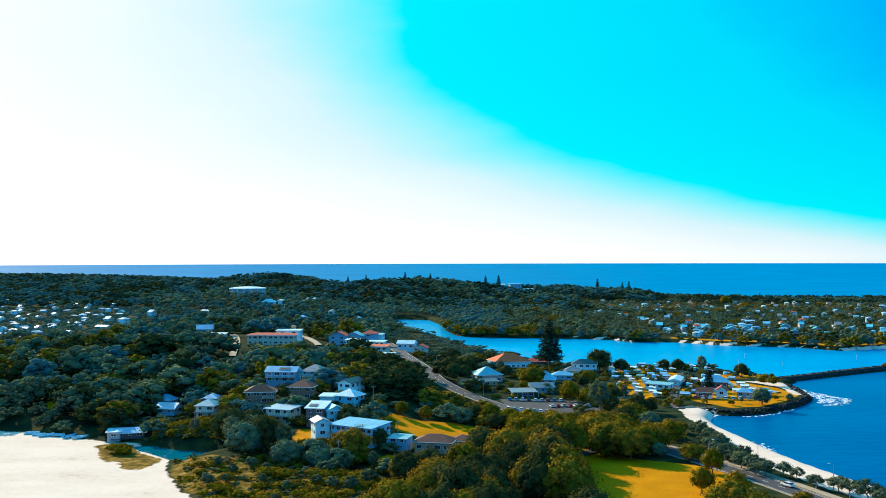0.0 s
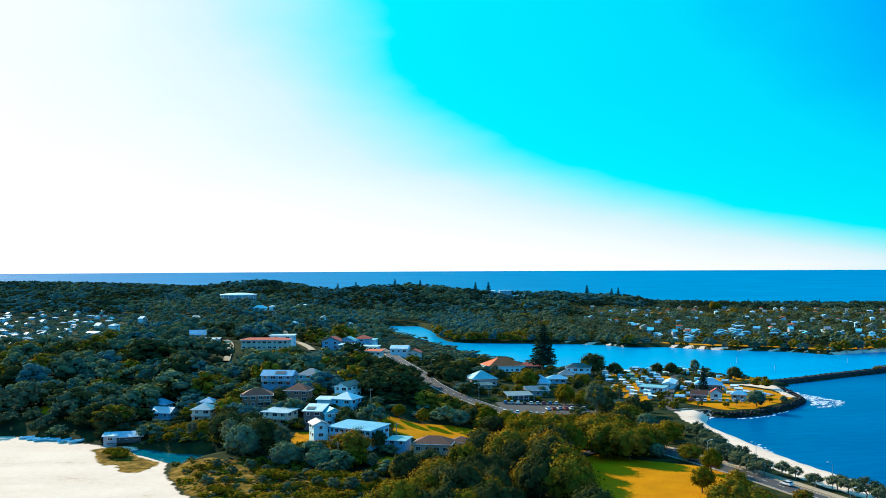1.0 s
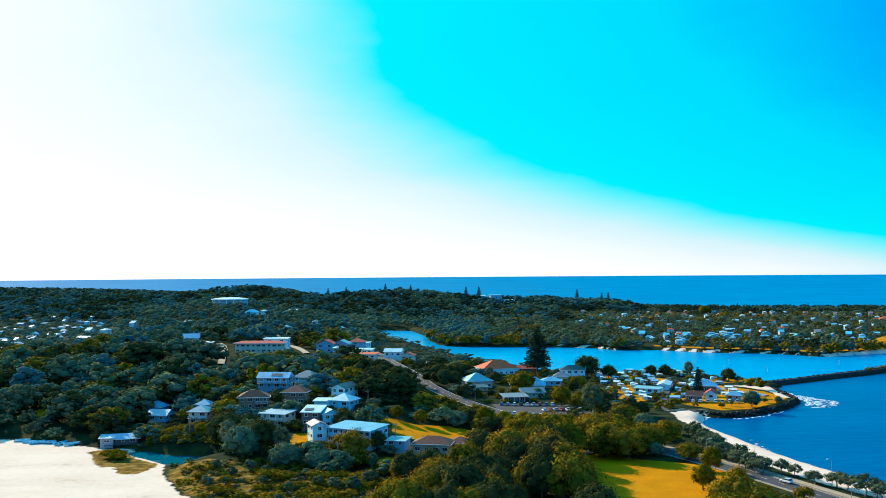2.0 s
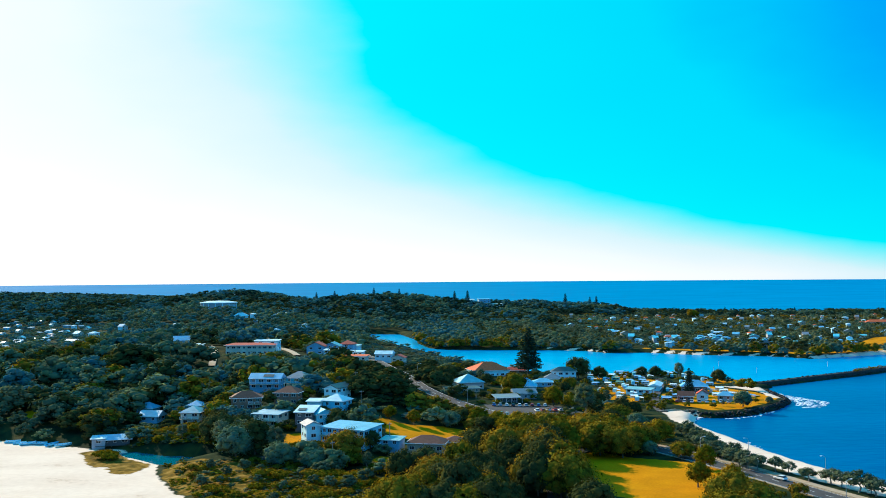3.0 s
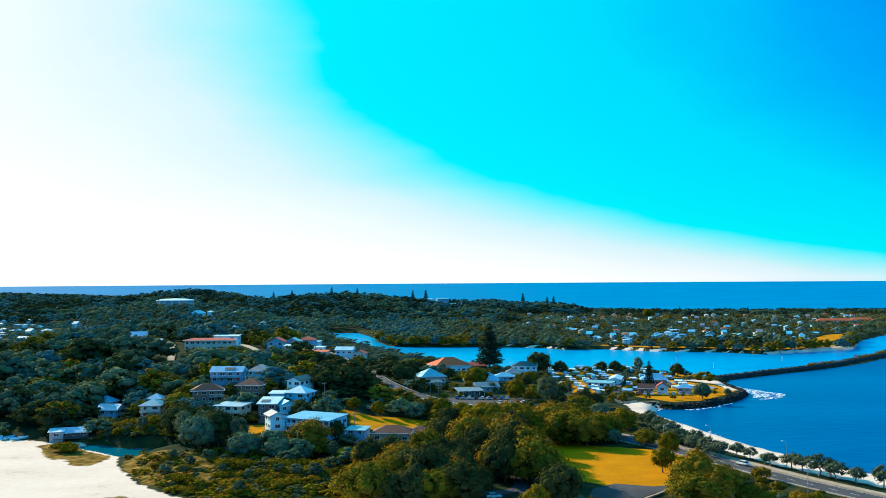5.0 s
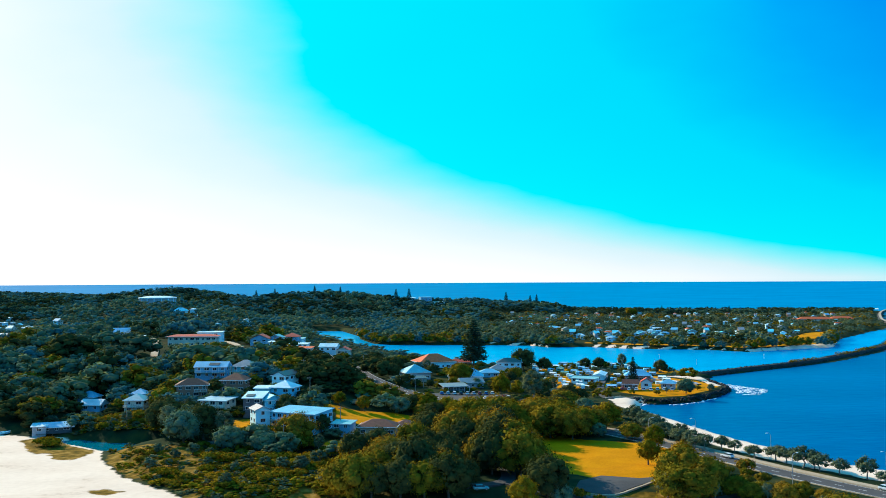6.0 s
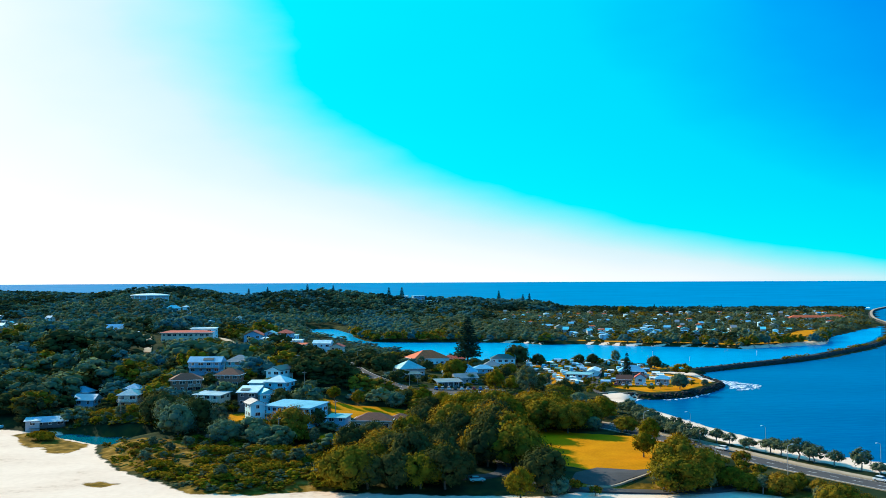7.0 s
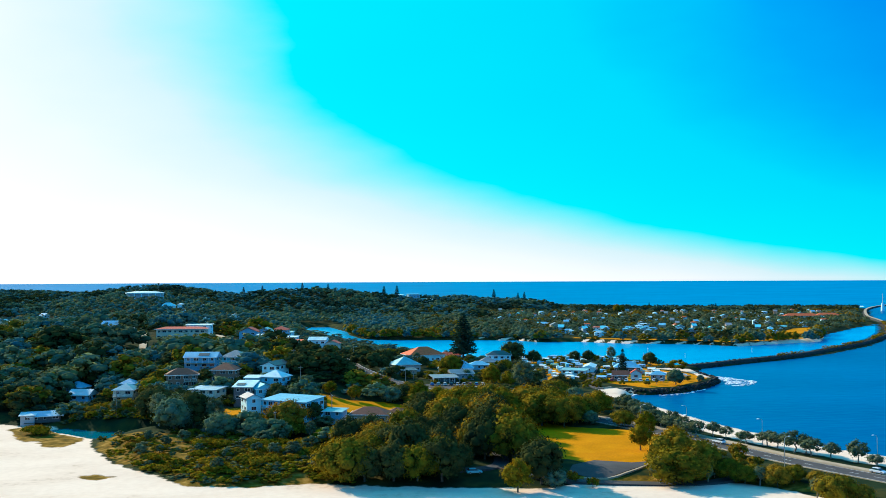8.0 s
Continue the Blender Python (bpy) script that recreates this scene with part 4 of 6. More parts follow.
FRONT.extend(((-58, 364, 11, 1.6), (-57, 348, 10, 3.5), (2, 366, 14, 2.2), (12, 352, 14, 4.0), (8, 468, 12, 2.2), (20, 452, 8, 5.0), (29, 436, 10, 2.2), (34, 416, 11, 3.0), (-8, 575, 14, 1.8), (-4, 545, 12, 1.8), (-15, 612, 13, 1.8), (420, 850, 45, 2.5), (0, 476, 11, 3.0), (-2, 498, 10, 2.5), (-14, 400, 14, 3.0), (-22, 416, 16, 4.0), (-36, 420, 12, 5.0), (-124, 408, 16, 2.8), (-103, 398, 14, 2.8), (-112, 414, 10, 3.0), (-190, 925, 32, 8.0), (-64, 618, 20, 2.6), (-62, 596, 22, 4.5), (-43, 606, 17, 2.0), (-44, 588, 19, 2.2), (-48, 570, 18, 3.5), (-24, 648, 14, 2.5), (-50, 680, 18, 3.0), (-64, 572, 22, 7.0)))
h = house(-103.7, 420, 4.9, -6, 8.2, 9, 2, "hip", "cream", "teal", "pale two-storey house with teal roof and balcony", rise=2.4, storey=2.8)
balcony(h, -4, 4, -4.5, 2.8, 1.6, 4)
house(-105.3, 434, 6.0, -6, 6.5, 7, 2, "hip", "blue", "blue", "small blue house with blue metal roof", rise=2.0, storey=2.7, detail=1)
house(-3, 350.5, 4.4, -12, 13.5, 9, 1, "hip", "tan", "brown", "low tan brick house with brown tiled hip roof", rise=2.3, storey=3.4)
house(7, 354, 4.4, -12, 7, 7, 1, "hip", "tan", "brown", "brown tiled brick garage", rise=1.8, storey=3.0)


def boathouse():
    """A low shed on posts over the sand edge."""
    # dark walls carry the shade beneath the shed in their colour
    e = house(-128, 389.5, 2.0, 14, 11.0, 7, 1, "gable", "dark", "blue", "blue-roofed boat shed on timber posts at the sand edge", rise=1.5, storey=2.3, over=1.2, windows="fl", name="boat_shed", foot=0.1)
    for i in range(6):
        for y in (-4.4, 0, 3.4):
            part("post", tube([(-6.6 + i * 2.64, y, -2.6), (-6.6 + i * 2.64, y, 0)], (0.13, 0.13), 6), M_BARK, e)
    part("deck", boxed((-7.4, -5.2, -0.12, 7.4, -3.76, 0.0)), M_BARK, e)
    house(-133.5, 386.5, 2.2, 10, 5, 6, 1, "skillion", "grey", "white", "small pale lean-to beside the boat shed", rise=0.5, windows="f", foot=2.4)


boathouse()
# the flat by the lagoon
house(25, 548, 3.8, 14, 14.5, 14, 1, "hip", "grey", "teal", "club house with broad pale teal hip roof", rise=4.2, storey=4.2)
house(20, 528, 3.7, 10, 19, 8, 1, "skillion", "tan", "dark", "long low club verandah in shade", rise=0.4, storey=3.0)
house(43, 622, 3.2, 14, 24, 18, 1, "hip", "white", "terracotta", "large club building with orange tiled hip roof", rise=4.8, storey=4.4, name="club_building")
house(63, 630, 3.0, 0, 11, 9, 1, "gable", "brick", "red", "brick house with red tiled gabled roof", storey=3.2)
house(57.5, 543, 2.8, -10, 12.3, 11, 1, "hip", "aqua", "blue", "pale blue restaurant with steep blue hip roof", rise=4.4, storey=3.0)
house(48, 545, 2.8, -10, 7, 8, 1, "gable_front", "white", "silver", "white restaurant wing with silver gabled roof", storey=3.0)
house(79, 583, 2.8, -10, 9, 9, 1, "hip", "cream", "grey", "cream house with grey hip roof", rise=2.8, storey=3.0)
# the open verandah's shade is put into the dark wall colour
h = house(41, 492, 3.0, 8, 11, 7, 1, "skillion", "dark", "grey", "low cafe with dark verandah and grey roof", rise=0.8, storey=3.0, over=1.4)
for k in range(6):
    part("post", boxed((-7 + k * 2.8, -5.7, -0.5, -6.86 + k * 2.8, -5.56, 2.8)), M_FRAME, h)
house(52, 508, 3.0, 8, 12, 9, 1, "gable", "grey", "grey", "grey shop with low metal roof", storey=3.2)
house(70, 560, 3.0, -5, 11, 8, 1, "hip", "blue", "blue", "blue house with blue hip roof", storey=3.0)
house(88, 593, 2.8, -8, 15, 9, 2, "hip", "white", "dark", "white two-storey lake house with dark hip roof", rise=2.6, storey=3.0)
house(134, 488, 2.9, -20, 7.5, 6, 1, "gable", "brick", "brown", "low brick amenities building with brown roof", rise=2.2, storey=3.0)
house(144, 492, 3.2, -20, 5.5, 6, 1, "gable_front", "white", "red", "small white kiosk with red roof", rise=2.2, storey=3.0)
house(150, 526, 3.0, -15, 14, 9, 1, "hip", "dark", "blue", "long dark community building with blue roof", rise=3.2, storey=3.4)
house(155, 489, 2.9, -25, 7, 5, 1, "hip", "grey", "blue", "grey park shelter with blue gabled roof", rise=1.8, storey=2.8)
house(118, 520, 3.0, -35, 14, 6, 1, "skillion", "white", "teal", "long cabin with bright teal roof", rise=0.6, storey=2.8)
house(132, 540, 3.0, 70, 18, 6, 1, "gable", "white", "white", "long white cabin with pale ribbed roof", rise=1.2, storey=2.8)
# the ridge
house(-106, 590, 21.2, -4, 29, 9, 2, "hip", "cream", "red", "long cream motel with low red roof", rise=1.2, storey=3.1, over=1.0, detail=2, every=3.0)
house(-98, 606, 22.6, -4, 15, 8, 2, "skillion", "white", "white", "white motel wing with flat white roof", rise=0.3, storey=3.2, detail=1)
house(-157, 626, 22.5, 8, 11, 9, 2, "gable", "blue", "blue", "blue two-storey ridge house with gabled roof", rise=2.6, storey=3.0)
house(-144, 606, 20.8, 0, 11, 8, 2, "skillion", "white", "white", "white ridge house with flat white roof", rise=0.4, storey=3.0)
house(-156, 604, 19.8, 10, 9, 8, 2, "skillion", "white", "silver", "white ridge house with silver roof", rise=0.8, storey=2.7)
house(-162, 585, 18, 5, 13, 8, 1, "gable", "blue", "blue", "low house with blue metal roof", storey=3.0)
house(-70, 640, 17.0, -8, 12, 10, 2, "gable_front", "blue", "red", "ridge house with red gabled roof", storey=2.8, detail=1)
house(-60, 646, 16.4, -8, 11, 10, 2, "gable_front", "blue", "teal", "ridge house with teal gabled roof", storey=2.9, detail=1)
house(-50.5, 656, 17.2, -8, 10, 10, 2, "hip", "blue", "red", "ridge house with red hip roof", storey=2.8, detail=1)
house(-57.8, 622, 15.8, -10, 11, 8, 2, "skillion", "white", "white", "bright white flat-roofed house", rise=0.3, storey=2.8)
house(-43, 622, 14.1, -12, 15, 8, 1, "skillion", "cream", "terracotta", "low house with flat orange-red roof", rise=0.6, storey=3.2)
house(-45, 636, 16.0, -12, 13, 7, 1, "skillion", "white", "white", "low white house with flat pale roof", rise=0.3, storey=3.2)
house(-25.5, 668, 11.5, -12, 12, 9, 1, "gable", "white", "white", "white lagoon-side house with white roof", storey=3.4)
house(-15.5, 655, 10.2, -12, 9, 8, 1, "gable_front", "cream", "red", "small lagoon-side house with red roof", storey=3.0)
house(-52, 700, 15.5, -10, 16, 9, 1, "skillion", "white", "teal", "pale house with flat teal roof", rise=0.5, storey=3.2, detail=1)
house(-35, 606, 11.2, -20, 8, 5, 1, "skillion", "white", "white", "small white garage with flat roof", rise=0.3, storey=2.8, detail=1)
# on the headland
house(-166, 905, 30.2, 6, 13, 9, 1, "hip", "white", "cyan", "white hilltop house with aqua hip roof", rise=2.8, storey=3.0, detail=1)
house(-157, 1100, 22, 4, 18, 10, 2, "skillion", "white", "white", "white flat-roofed hillside apartment house", rise=0.4, storey=3.0, detail=1)
house(-138, 1085, 20, -6, 12, 9, 2, "gable", "aqua", "silver", "pale hillside house with silver gabled roof", storey=2.8, detail=1)
house(-146, 1050, 18, 10, 12, 9, 1, "hip", "white", "blue", "low white hillside house with blue roof", storey=3.0, detail=1)
FRONT.extend(((-165, 885, 14, 4.0), (-148, 1030, 26, 5.0)))
house(112, 1480, 22, 10, 18, 11, 4, "skillion", "blue", "blue", "blue-grey apartment block among pines on the headland", detail=1, name="apartment_block", every=4)
house(132, 1470, 20, 10, 16, 10, 2, "skillion", "white", "white", "white flat-roofed house beside headland pines", detail=1)
house(92, 1490, 24, 10, 10, 10, 3, "skillion", "white", "white", "white flat-roofed house on the headland", detail=1)

house(-240, 575, 13.5, 6, 13, 8, 1, "skillion", "dark", "white", "dark house with pale flat roof above a small lawn", rise=0.5, storey=3.2)


def water_tank():
    e = thing("water_tank", pose(-197, 958, 36), "wide low round water tank with pale domed roof", "tank")
    n = 40
    ring = lambda r, z: [(r * math.cos(k * 2 * math.pi / n), r * math.sin(k * 2 * math.pi / n), z) for k in range(n)]
    vs = ring(17.5, -4) + ring(17.5, 8)
    part("wall", (vs, [(k, (k + 1) % n, n + (k + 1) % n, n + k) for k in range(n)]), M_WALL["grey"], e)
    vs = ring(18.4, 7.8) + ring(18.4, 8.6) + ring(10, 9.8) + [(0, 0, 10.2)]
    fs = [(j * n + k, j * n + (k + 1) % n, (j + 1) * n + (k + 1) % n, (j + 1) * n + k) for j in range(2) for k in range(n)] + [(2 * n + k, 2 * n + (k + 1) % n, 3 * n) for k in range(n)]
    part("roof", (vs, fs), M_ROOF["white"], e)
    for k in range(16):
        a = k * math.pi / 8
        part("pilaster", boxed((-0.4, -17.75, -4, 0.4, -17.45, 7.8)), M_WALL["white"], e).matrix_basis = Matrix.Rotation(a, 4, "Z")
    CLEAR.append((-197, 958, 21))


water_tank()

# ---- far suburbs ----
def suburb(spots_xy, seed, walls, roofs, group, label):
    """Simple houses with their own walls, roof and windows; a few models, then copies."""
    r = np.random.default_rng(seed)
    models = []
    for i in range(len(roofs)):
        kind = ("hip", "gable", "gable_front", "skillion")[i % 4]
        models.append(house(0, 0, -80, 0, 9 + 2 * (i % 3), 6.5 + (i % 2) * 1.5, 1 + (i + 1) % 2, kind, walls[i % len(walls)], roofs[i], label.replace("COLOUR", roofs[i]), detail=1, clear=False, windows="fr", group=group))
    used = set()
    for k, (x, y) in enumerate(spots_xy):
        i = int(r.integers(len(models)))
        z = at_ground(x, y)
        m = pose(x, y, z + 0.3, 0, 0, float(r.choice((-20, -12, 4, 70, 80)) + r.uniform(-6, 6))) @ Matrix.Scale(r.uniform(0.68, 0.95), 4)
        if i in used:
            copy_thing(models[i], m)
        else:
            models[i].matrix_basis = m
            used.add(i)
        CLEAR.append((x, y, 6.5))
    for i, e in enumerate(models):
        if i not in used:
            for o in (*e.children_recursive, e):
                bpy.data.objects.remove(o)


def town_spots(x0, x1, y0, y1, step, seed, keep, odds=0.75):
    r = np.random.default_rng(seed)
    out = []
    y = y0
    while y < y1:
        x = x0
        while x < x1:
            p = (x + r.uniform(-0.3, 0.3) * step, y + r.uniform(-0.3, 0.3) * step)
            if keep(*p) and r.uniform() < odds:
                out.append(p)
            x += step
        y += step * 1.15
    return out


def dry_land(x, y, margin):
    q = (np.array([x]), np.array([y]))
    return max(inside(p, *q)[0] for p in (BAY, LAKE, SEA)) < -margin


suburb(town_spots(215, 420, 835, 960, 18, 1, lambda x, y: dry_land(x, y, 26) and x < 150 + (y - 560) * 0.9, 0.6), 11, ("white", "aqua", "grey"), ("white", "silver", "cyan", "white", "blue"),
       "lagoon-front houses", "low lagoon-front house with COLOUR roof")
suburb(town_spots(190, 900, 950, 1440, 34, 2, lambda x, y: dry_land(x, y, 40) and x > 120 + (y - 1000) * 0.25 and x < y * 0.62, 0.6), 12, ("white", "aqua", "tan", "white"), ("white", "silver", "grey", "cyan", "terracotta", "white", "blue"),
       "suburb behind the lagoon", "suburban house with COLOUR roof among trees")
suburb(town_spots(-680, -240, 780, 1330, 27, 3, lambda x, y: x < -0.335 * y and x > -0.50 * y, 0.6), 13, ("white", "aqua", "cream", "grey"), ("white", "silver", "cyan", "blue", "grey", "silver"),
       "valley suburb", "valley house with COLOUR roof among trees")
suburb(town_spots(-150, -60, 840, 960, 34, 4, lambda x, y: x > -160 and dry_land(x, y, 30)), 14, ("white", "cream"), ("white", "blue", "silver"), "hillside houses", "hillside house with COLOUR roof")
suburb(town_spots(-420, -190, 640, 900, 55, 5, lambda x, y: x < -0.24 * y), 15, ("white", "grey"), ("white", "silver", "blue"), "houses in the woods", "house with COLOUR roof half hidden by trees")
house(612, 1215, 2.6, -15, 44, 12, 1, "hip", "cream", "terracotta", "long low building with orange tiled roof", rise=3, detail=1)
house(655, 1225, 2.6, -15, 30, 12, 1, "hip", "cream", "terracotta", "low building with orange tiled hip roof", rise=3, detail=1)

# ---- the lagoon flat: vehicles, caravans, rocks, lamps ----
M_CAR = {k: surface(k + "_car_paint", tuple(v * 0.9 for v in c), c, 0.8, 0.25, 0.0, relief=0, spec=0.5) for k, c in
         {"white": (0.8, 0.8, 0.8), "silver": (0.45, 0.47, 0.5), "red": (0.45, 0.04, 0.03), "blue": (0.05, 0.15, 0.4), "dark": (0.03, 0.03, 0.035), "aqua": (0.15, 0.5, 0.55)}.items()}
M_TYRE = surface("tyre", (0.012, 0.012, 0.012), (0.03, 0.03, 0.03), 3, 0.9)
M_CANVAS = {k: paint(k + "_canvas", c, 0.9) for k, c in {"white": (0.78, 0.78, 0.76), "blue": (0.2, 0.4, 0.6), "green": (0.1, 0.25, 0.15)}.items()}


def car_model(colour, label):
    e = thing("car", pose(0, 0, -90), label, "car", "parked cars")
    bm = bmesh.new()
    prof = [(-2.15, 0.35), (2.15, 0.35), (2.2, 0.75), (1.2, 0.95), (-2.1, 1.0), (-2.2, 0.7)]
    for s in (-0.88, 0.88):
        for x, z in prof:
            bm.verts.new((x, s, z))
    v = list(bm.verts)
    n = len(prof)
    bm.faces.new(v[:n]); bm.faces.new(v[n:][::-1])
    for i in range(n):
        bm.faces.new((v[(i + 1) % n], v[i], v[n + i], v[n + (i + 1) % n]))
    bmesh.ops.recalc_face_normals(bm, faces=bm.faces[:])
    bmesh.ops.bevel(bm, geom=bm.edges[:], offset=0.07, segments=1, affect="EDGES")
    part("body", bm, M_CAR[colour], e)
    cab = [(-1.9, 0.98), (1.1, 0.94), (0.45, 1.42), (-1.5, 1.45)]
    vs = [(x, s * (0.8 if z < 1.2 else 0.68), z) for s in (-1, 1) for x, z in cab]
    fs = [(0, 1, 2, 3), (7, 6, 5, 4), (1, 0, 4, 5), (2, 1, 5, 6), (3, 2, 6, 7), (0, 3, 7, 4)]
    part("cabin_glass", (vs, fs), M_GLASS, e, "dark tinted car windows")
    part("roof", boxed((-1.45, -0.66, 1.44, 0.4, 0.66, 1.5)), M_CAR[colour], e)
    for x in (-1.35, 1.35):
        for s in (-1, 1):
            w = part("wheel", tube([(x, s * 0.72, 0.33), (x, s * 0.92, 0.33)], (0.33, 0.33), 12), M_TYRE, e)
            part("rim", tube([(x, s * 0.9, 0.33), (x, s * 0.935, 0.33)], (0.19, 0.19), 8), M_STEEL, w)
    return e


CARS = [car_model(c, l) for c, l in (("white", "white hatchback car with tinted windows"), ("silver", "silver parked car"), ("red", "dark red parked car"), ("blue", "dark blue parked car"),
                                     ("dark", "black parked car"), ("aqua", "pale aqua parked car"))]
for e, l in zip(CARS[1:], ("silver hatchback car with tinted windows", "dark red hatchback car parked on asphalt", "dark blue hatchback car parked on asphalt", "black hatchback car parked on asphalt", "pale aqua hatchback car parked on asphalt")):
    e["label"] = l
car_first = [True] * len(CARS)


def park(i, x, y, turn, lift=0.16):
    m = pose(x, y, at_ground(x, y) + lift, 0, 0, turn)
    if car_first[i]:
        CARS[i].matrix_basis, car_first[i] = m, False
        return CARS[i]
    return copy_thing(CARS[i], m)


crng = random.Random(5)
for k in range(8):
    park((0, 5, 0, 1, 5, 0, 1, 3)[k], 30.5 + k * 2.9, 446 - k * 1.2, 80 + crng.uniform(-4, 4))
for k in range(9):
    park((3, 1, 0, 4, 0, 1, 2, 3, 0)[k], 33 + k * 3.2, 474 + crng.uniform(-0.6, 0.6), 85 + crng.uniform(-4, 4))
for k in range(7):
    park((0, 2, 1, 2, 0, 4, 1)[k], 52 + k * 2.9, 457 + crng.uniform(-1, 1), 95 + crng.uniform(-4, 4))
for k in range(8):
    park((2, 0, 0, 1, 0, 5, 0, 1)[k], 128 + k * 3.6, 483 - k * 0.6 + crng.uniform(-0.5, 0.5), 75 + crng.uniform(-6, 6), 0.35)
for i, x, y, turn in ((0, 131.5, 247, -62), (0, 108, 299, 116), (5, 22, 263, 4)):
    park(i, x, y, turn, 0.16 if i == 0 else 0.35)
park(1, -4, 524, 105, 0.16)
park(0, -17, 352, 60, 0.3)


def caravan_model(awning, label):
    e = thing("caravan", pose(0, 0, -95), label, "caravan", "caravans in the park")
    bm = boxed((-3.0, -1.2, 0.45, 3.0, 1.2, 2.75))
    bmesh.ops.bevel(bm, geom=bm.edges[:], offset=0.22, segments=2, affect="EDGES")
    part("body", bm, M_WALL[{"white": "white", "blue": "aqua", "green": "teal"}.get(awning, "grey")], e)
    part("window", boxed((-2.0, -1.24, 1.4, -0.6, -1.19, 2.1)), M_GLASS, e)
    part("window", boxed((1.2, -1.24, 1.4, 2.4, -1.19, 2.1)), M_GLASS, e)
    part("door", boxed((-0.1, -1.24, 0.55, 0.6, -1.19, 2.35)), M_WALL["grey"], e)
    for s in (-1, 1):
        part("wheel", tube([(0.2, s * 0.95, 0.33), (0.2, s * 1.18, 0.33)], (0.33, 0.33), 10), M_TYRE, e)
    if awning:
        a = part("awning", ([(-2.6, -1.2, 2.6), (2.6, -1.2, 2.6), (2.6, -3.8, 2.2), (-2.6, -3.8, 2.2), (-2.6, -1.2, 2.52), (2.6, -1.2, 2.52), (2.6, -3.8, 2.12), (-2.6, -3.8, 2.12)],
                            [(0, 3, 2, 1), (4, 5, 6, 7), (0, 1, 5, 4), (1, 2, 6, 5), (2, 3, 7, 6), (3, 0, 4, 7)]), M_CANVAS[awning], e, awning + " canvas awning")
        for x in (-2.5, 2.5):
            part("pole", boxed((x - 0.04, -3.75, -0.3, x + 0.04, -3.67, 2.15)), M_STEEL, a)
    return e


VANS = [caravan_model("white", "white caravan with a white canvas awning"), caravan_model("blue", "pale aqua caravan with a blue canvas awning"), caravan_model(None, "grey touring caravan without awning"),
        caravan_model("green", "teal caravan with a dark green awning")]
van_first = [True] * len(VANS)
for row in range(12):
    for k in range(11):
        x, y = 94 + k * 7.6 + row * 1.3, 488 + row * 12.2 + k * 0.8 + crng.uniform(-2, 2)
        if y > 632 or x > 172 or near_line(((116, 480), (122, 505), (140, 560), (150, 600)), x, y) < 4 or any(math.hypot(x - c[0], y - c[1]) < c[2] for c in CLEAR) or crng.random() < 0.15:
            continue
        i = crng.choice((0, 1, 2, 0, 3, 1, 0))
        m = pose(x, y, at_ground(x, y) + 0.25, 0, 0, crng.choice((-20, -15, 70, 75)) + crng.uniform(-5, 5)) @ Matrix.Scale(crng.uniform(0.75, 0.95), 4)
        if van_first[i]:
            VANS[i].matrix_basis, van_first[i] = m, False
        else:
            copy_thing(VANS[i], m)
        CLEAR.append((x, y, 3.6))


def rock_pile(name, line, width, z0, z1, n, size, label, seed, category="rocks"):
    """Tumbled boulders along a line: real stones, joined."""
    r = np.random.default_rng(seed)
    pts, ns = spline(line, 2.0), None
    ns = normals(pts)
    V, F = [], []
    for _ in range(n):
        i = int(r.integers(len(pts)))
        t = r.uniform(-1, 1)
        p = pts[i] + ns[i] * t * width
        z = z1 + (z0 - z1) * abs(t) ** 1.2
        s = size * r.uniform(0.6, 1.4)
        o = len(V)
        q = ICO_V * r.uniform(0.7, 1.15, (len(ICO_V), 1)) * s * np.array([1, r.uniform(0.6, 1.0), r.uniform(0.5, 0.8)])
        a = r.uniform(0, 6.28)
        R = np.array([[math.cos(a), -math.sin(a), 0], [math.sin(a), math.cos(a), 0], [0, 0, 1]])
        V += (q @ R.T + np.array([p.x, p.y, z])).tolist()
        F += [tuple(k + o for k in f) for f in ICO_F]
    return tagged(part(name, (V, F), M_ROCK), label, category, kind="stuff")




def breakwater():
    core = spline(WALL_LINE, 6)
    ns = normals(core)
    vs, fs = [], []
    prof = ((-7.0, -2.5), (-2.6, 2.2), (-2.0, 2.5), (2.0, 2.5), (2.6, 2.2), (6.5, -2.5))
    for p, n in zip(core, ns):
        vs += [(p.x + n.x * a, p.y + n.y * a, z) for a, z in prof]
    m = len(prof)
    for i in range(len(core) - 1):
        fs += [(i * m + k, i * m + k + 1, (i + 1) * m + k + 1, (i + 1) * m + k) for k in range(m - 1)]
    tagged(part("breakwater", (vs, fs), M_ROCK), "long curved dark rock breakwater between bay and lagoon", "breakwater", kind="structure")
    tagged(part("breakwater_path", ribbon_flat([p for p in core if p.y > 830], 1.9, 2.56), M_PATH), "pale gravel path along the breakwater crest", "path", kind="structure")
    rock_pile("breakwater_rocks", WALL_LINE[:11], 5.8, -0.6, 2.5, 2600, 1.0, "dark tumbled boulders armouring the breakwater", 21)


def ribbon_flat(line, half, z):
    ns = normals(line)
    vs, fs = [], []
    for p, n in zip(line, ns):
        vs += [(p.x - n.x * half, p.y - n.y * half, z), (p.x + n.x * half, p.y + n.y * half, z), (p.x - n.x * half, p.y - n.y * half, z - 0.2), (p.x + n.x * half, p.y + n.y * half, z - 0.2)]
    for i in range(len(line) - 1):
        o = i * 4
        fs += [(o, o + 4, o + 5, o + 1), (o + 1, o + 5, o + 7, o + 3), (o, o + 2, o + 6, o + 4)]
    return vs, fs


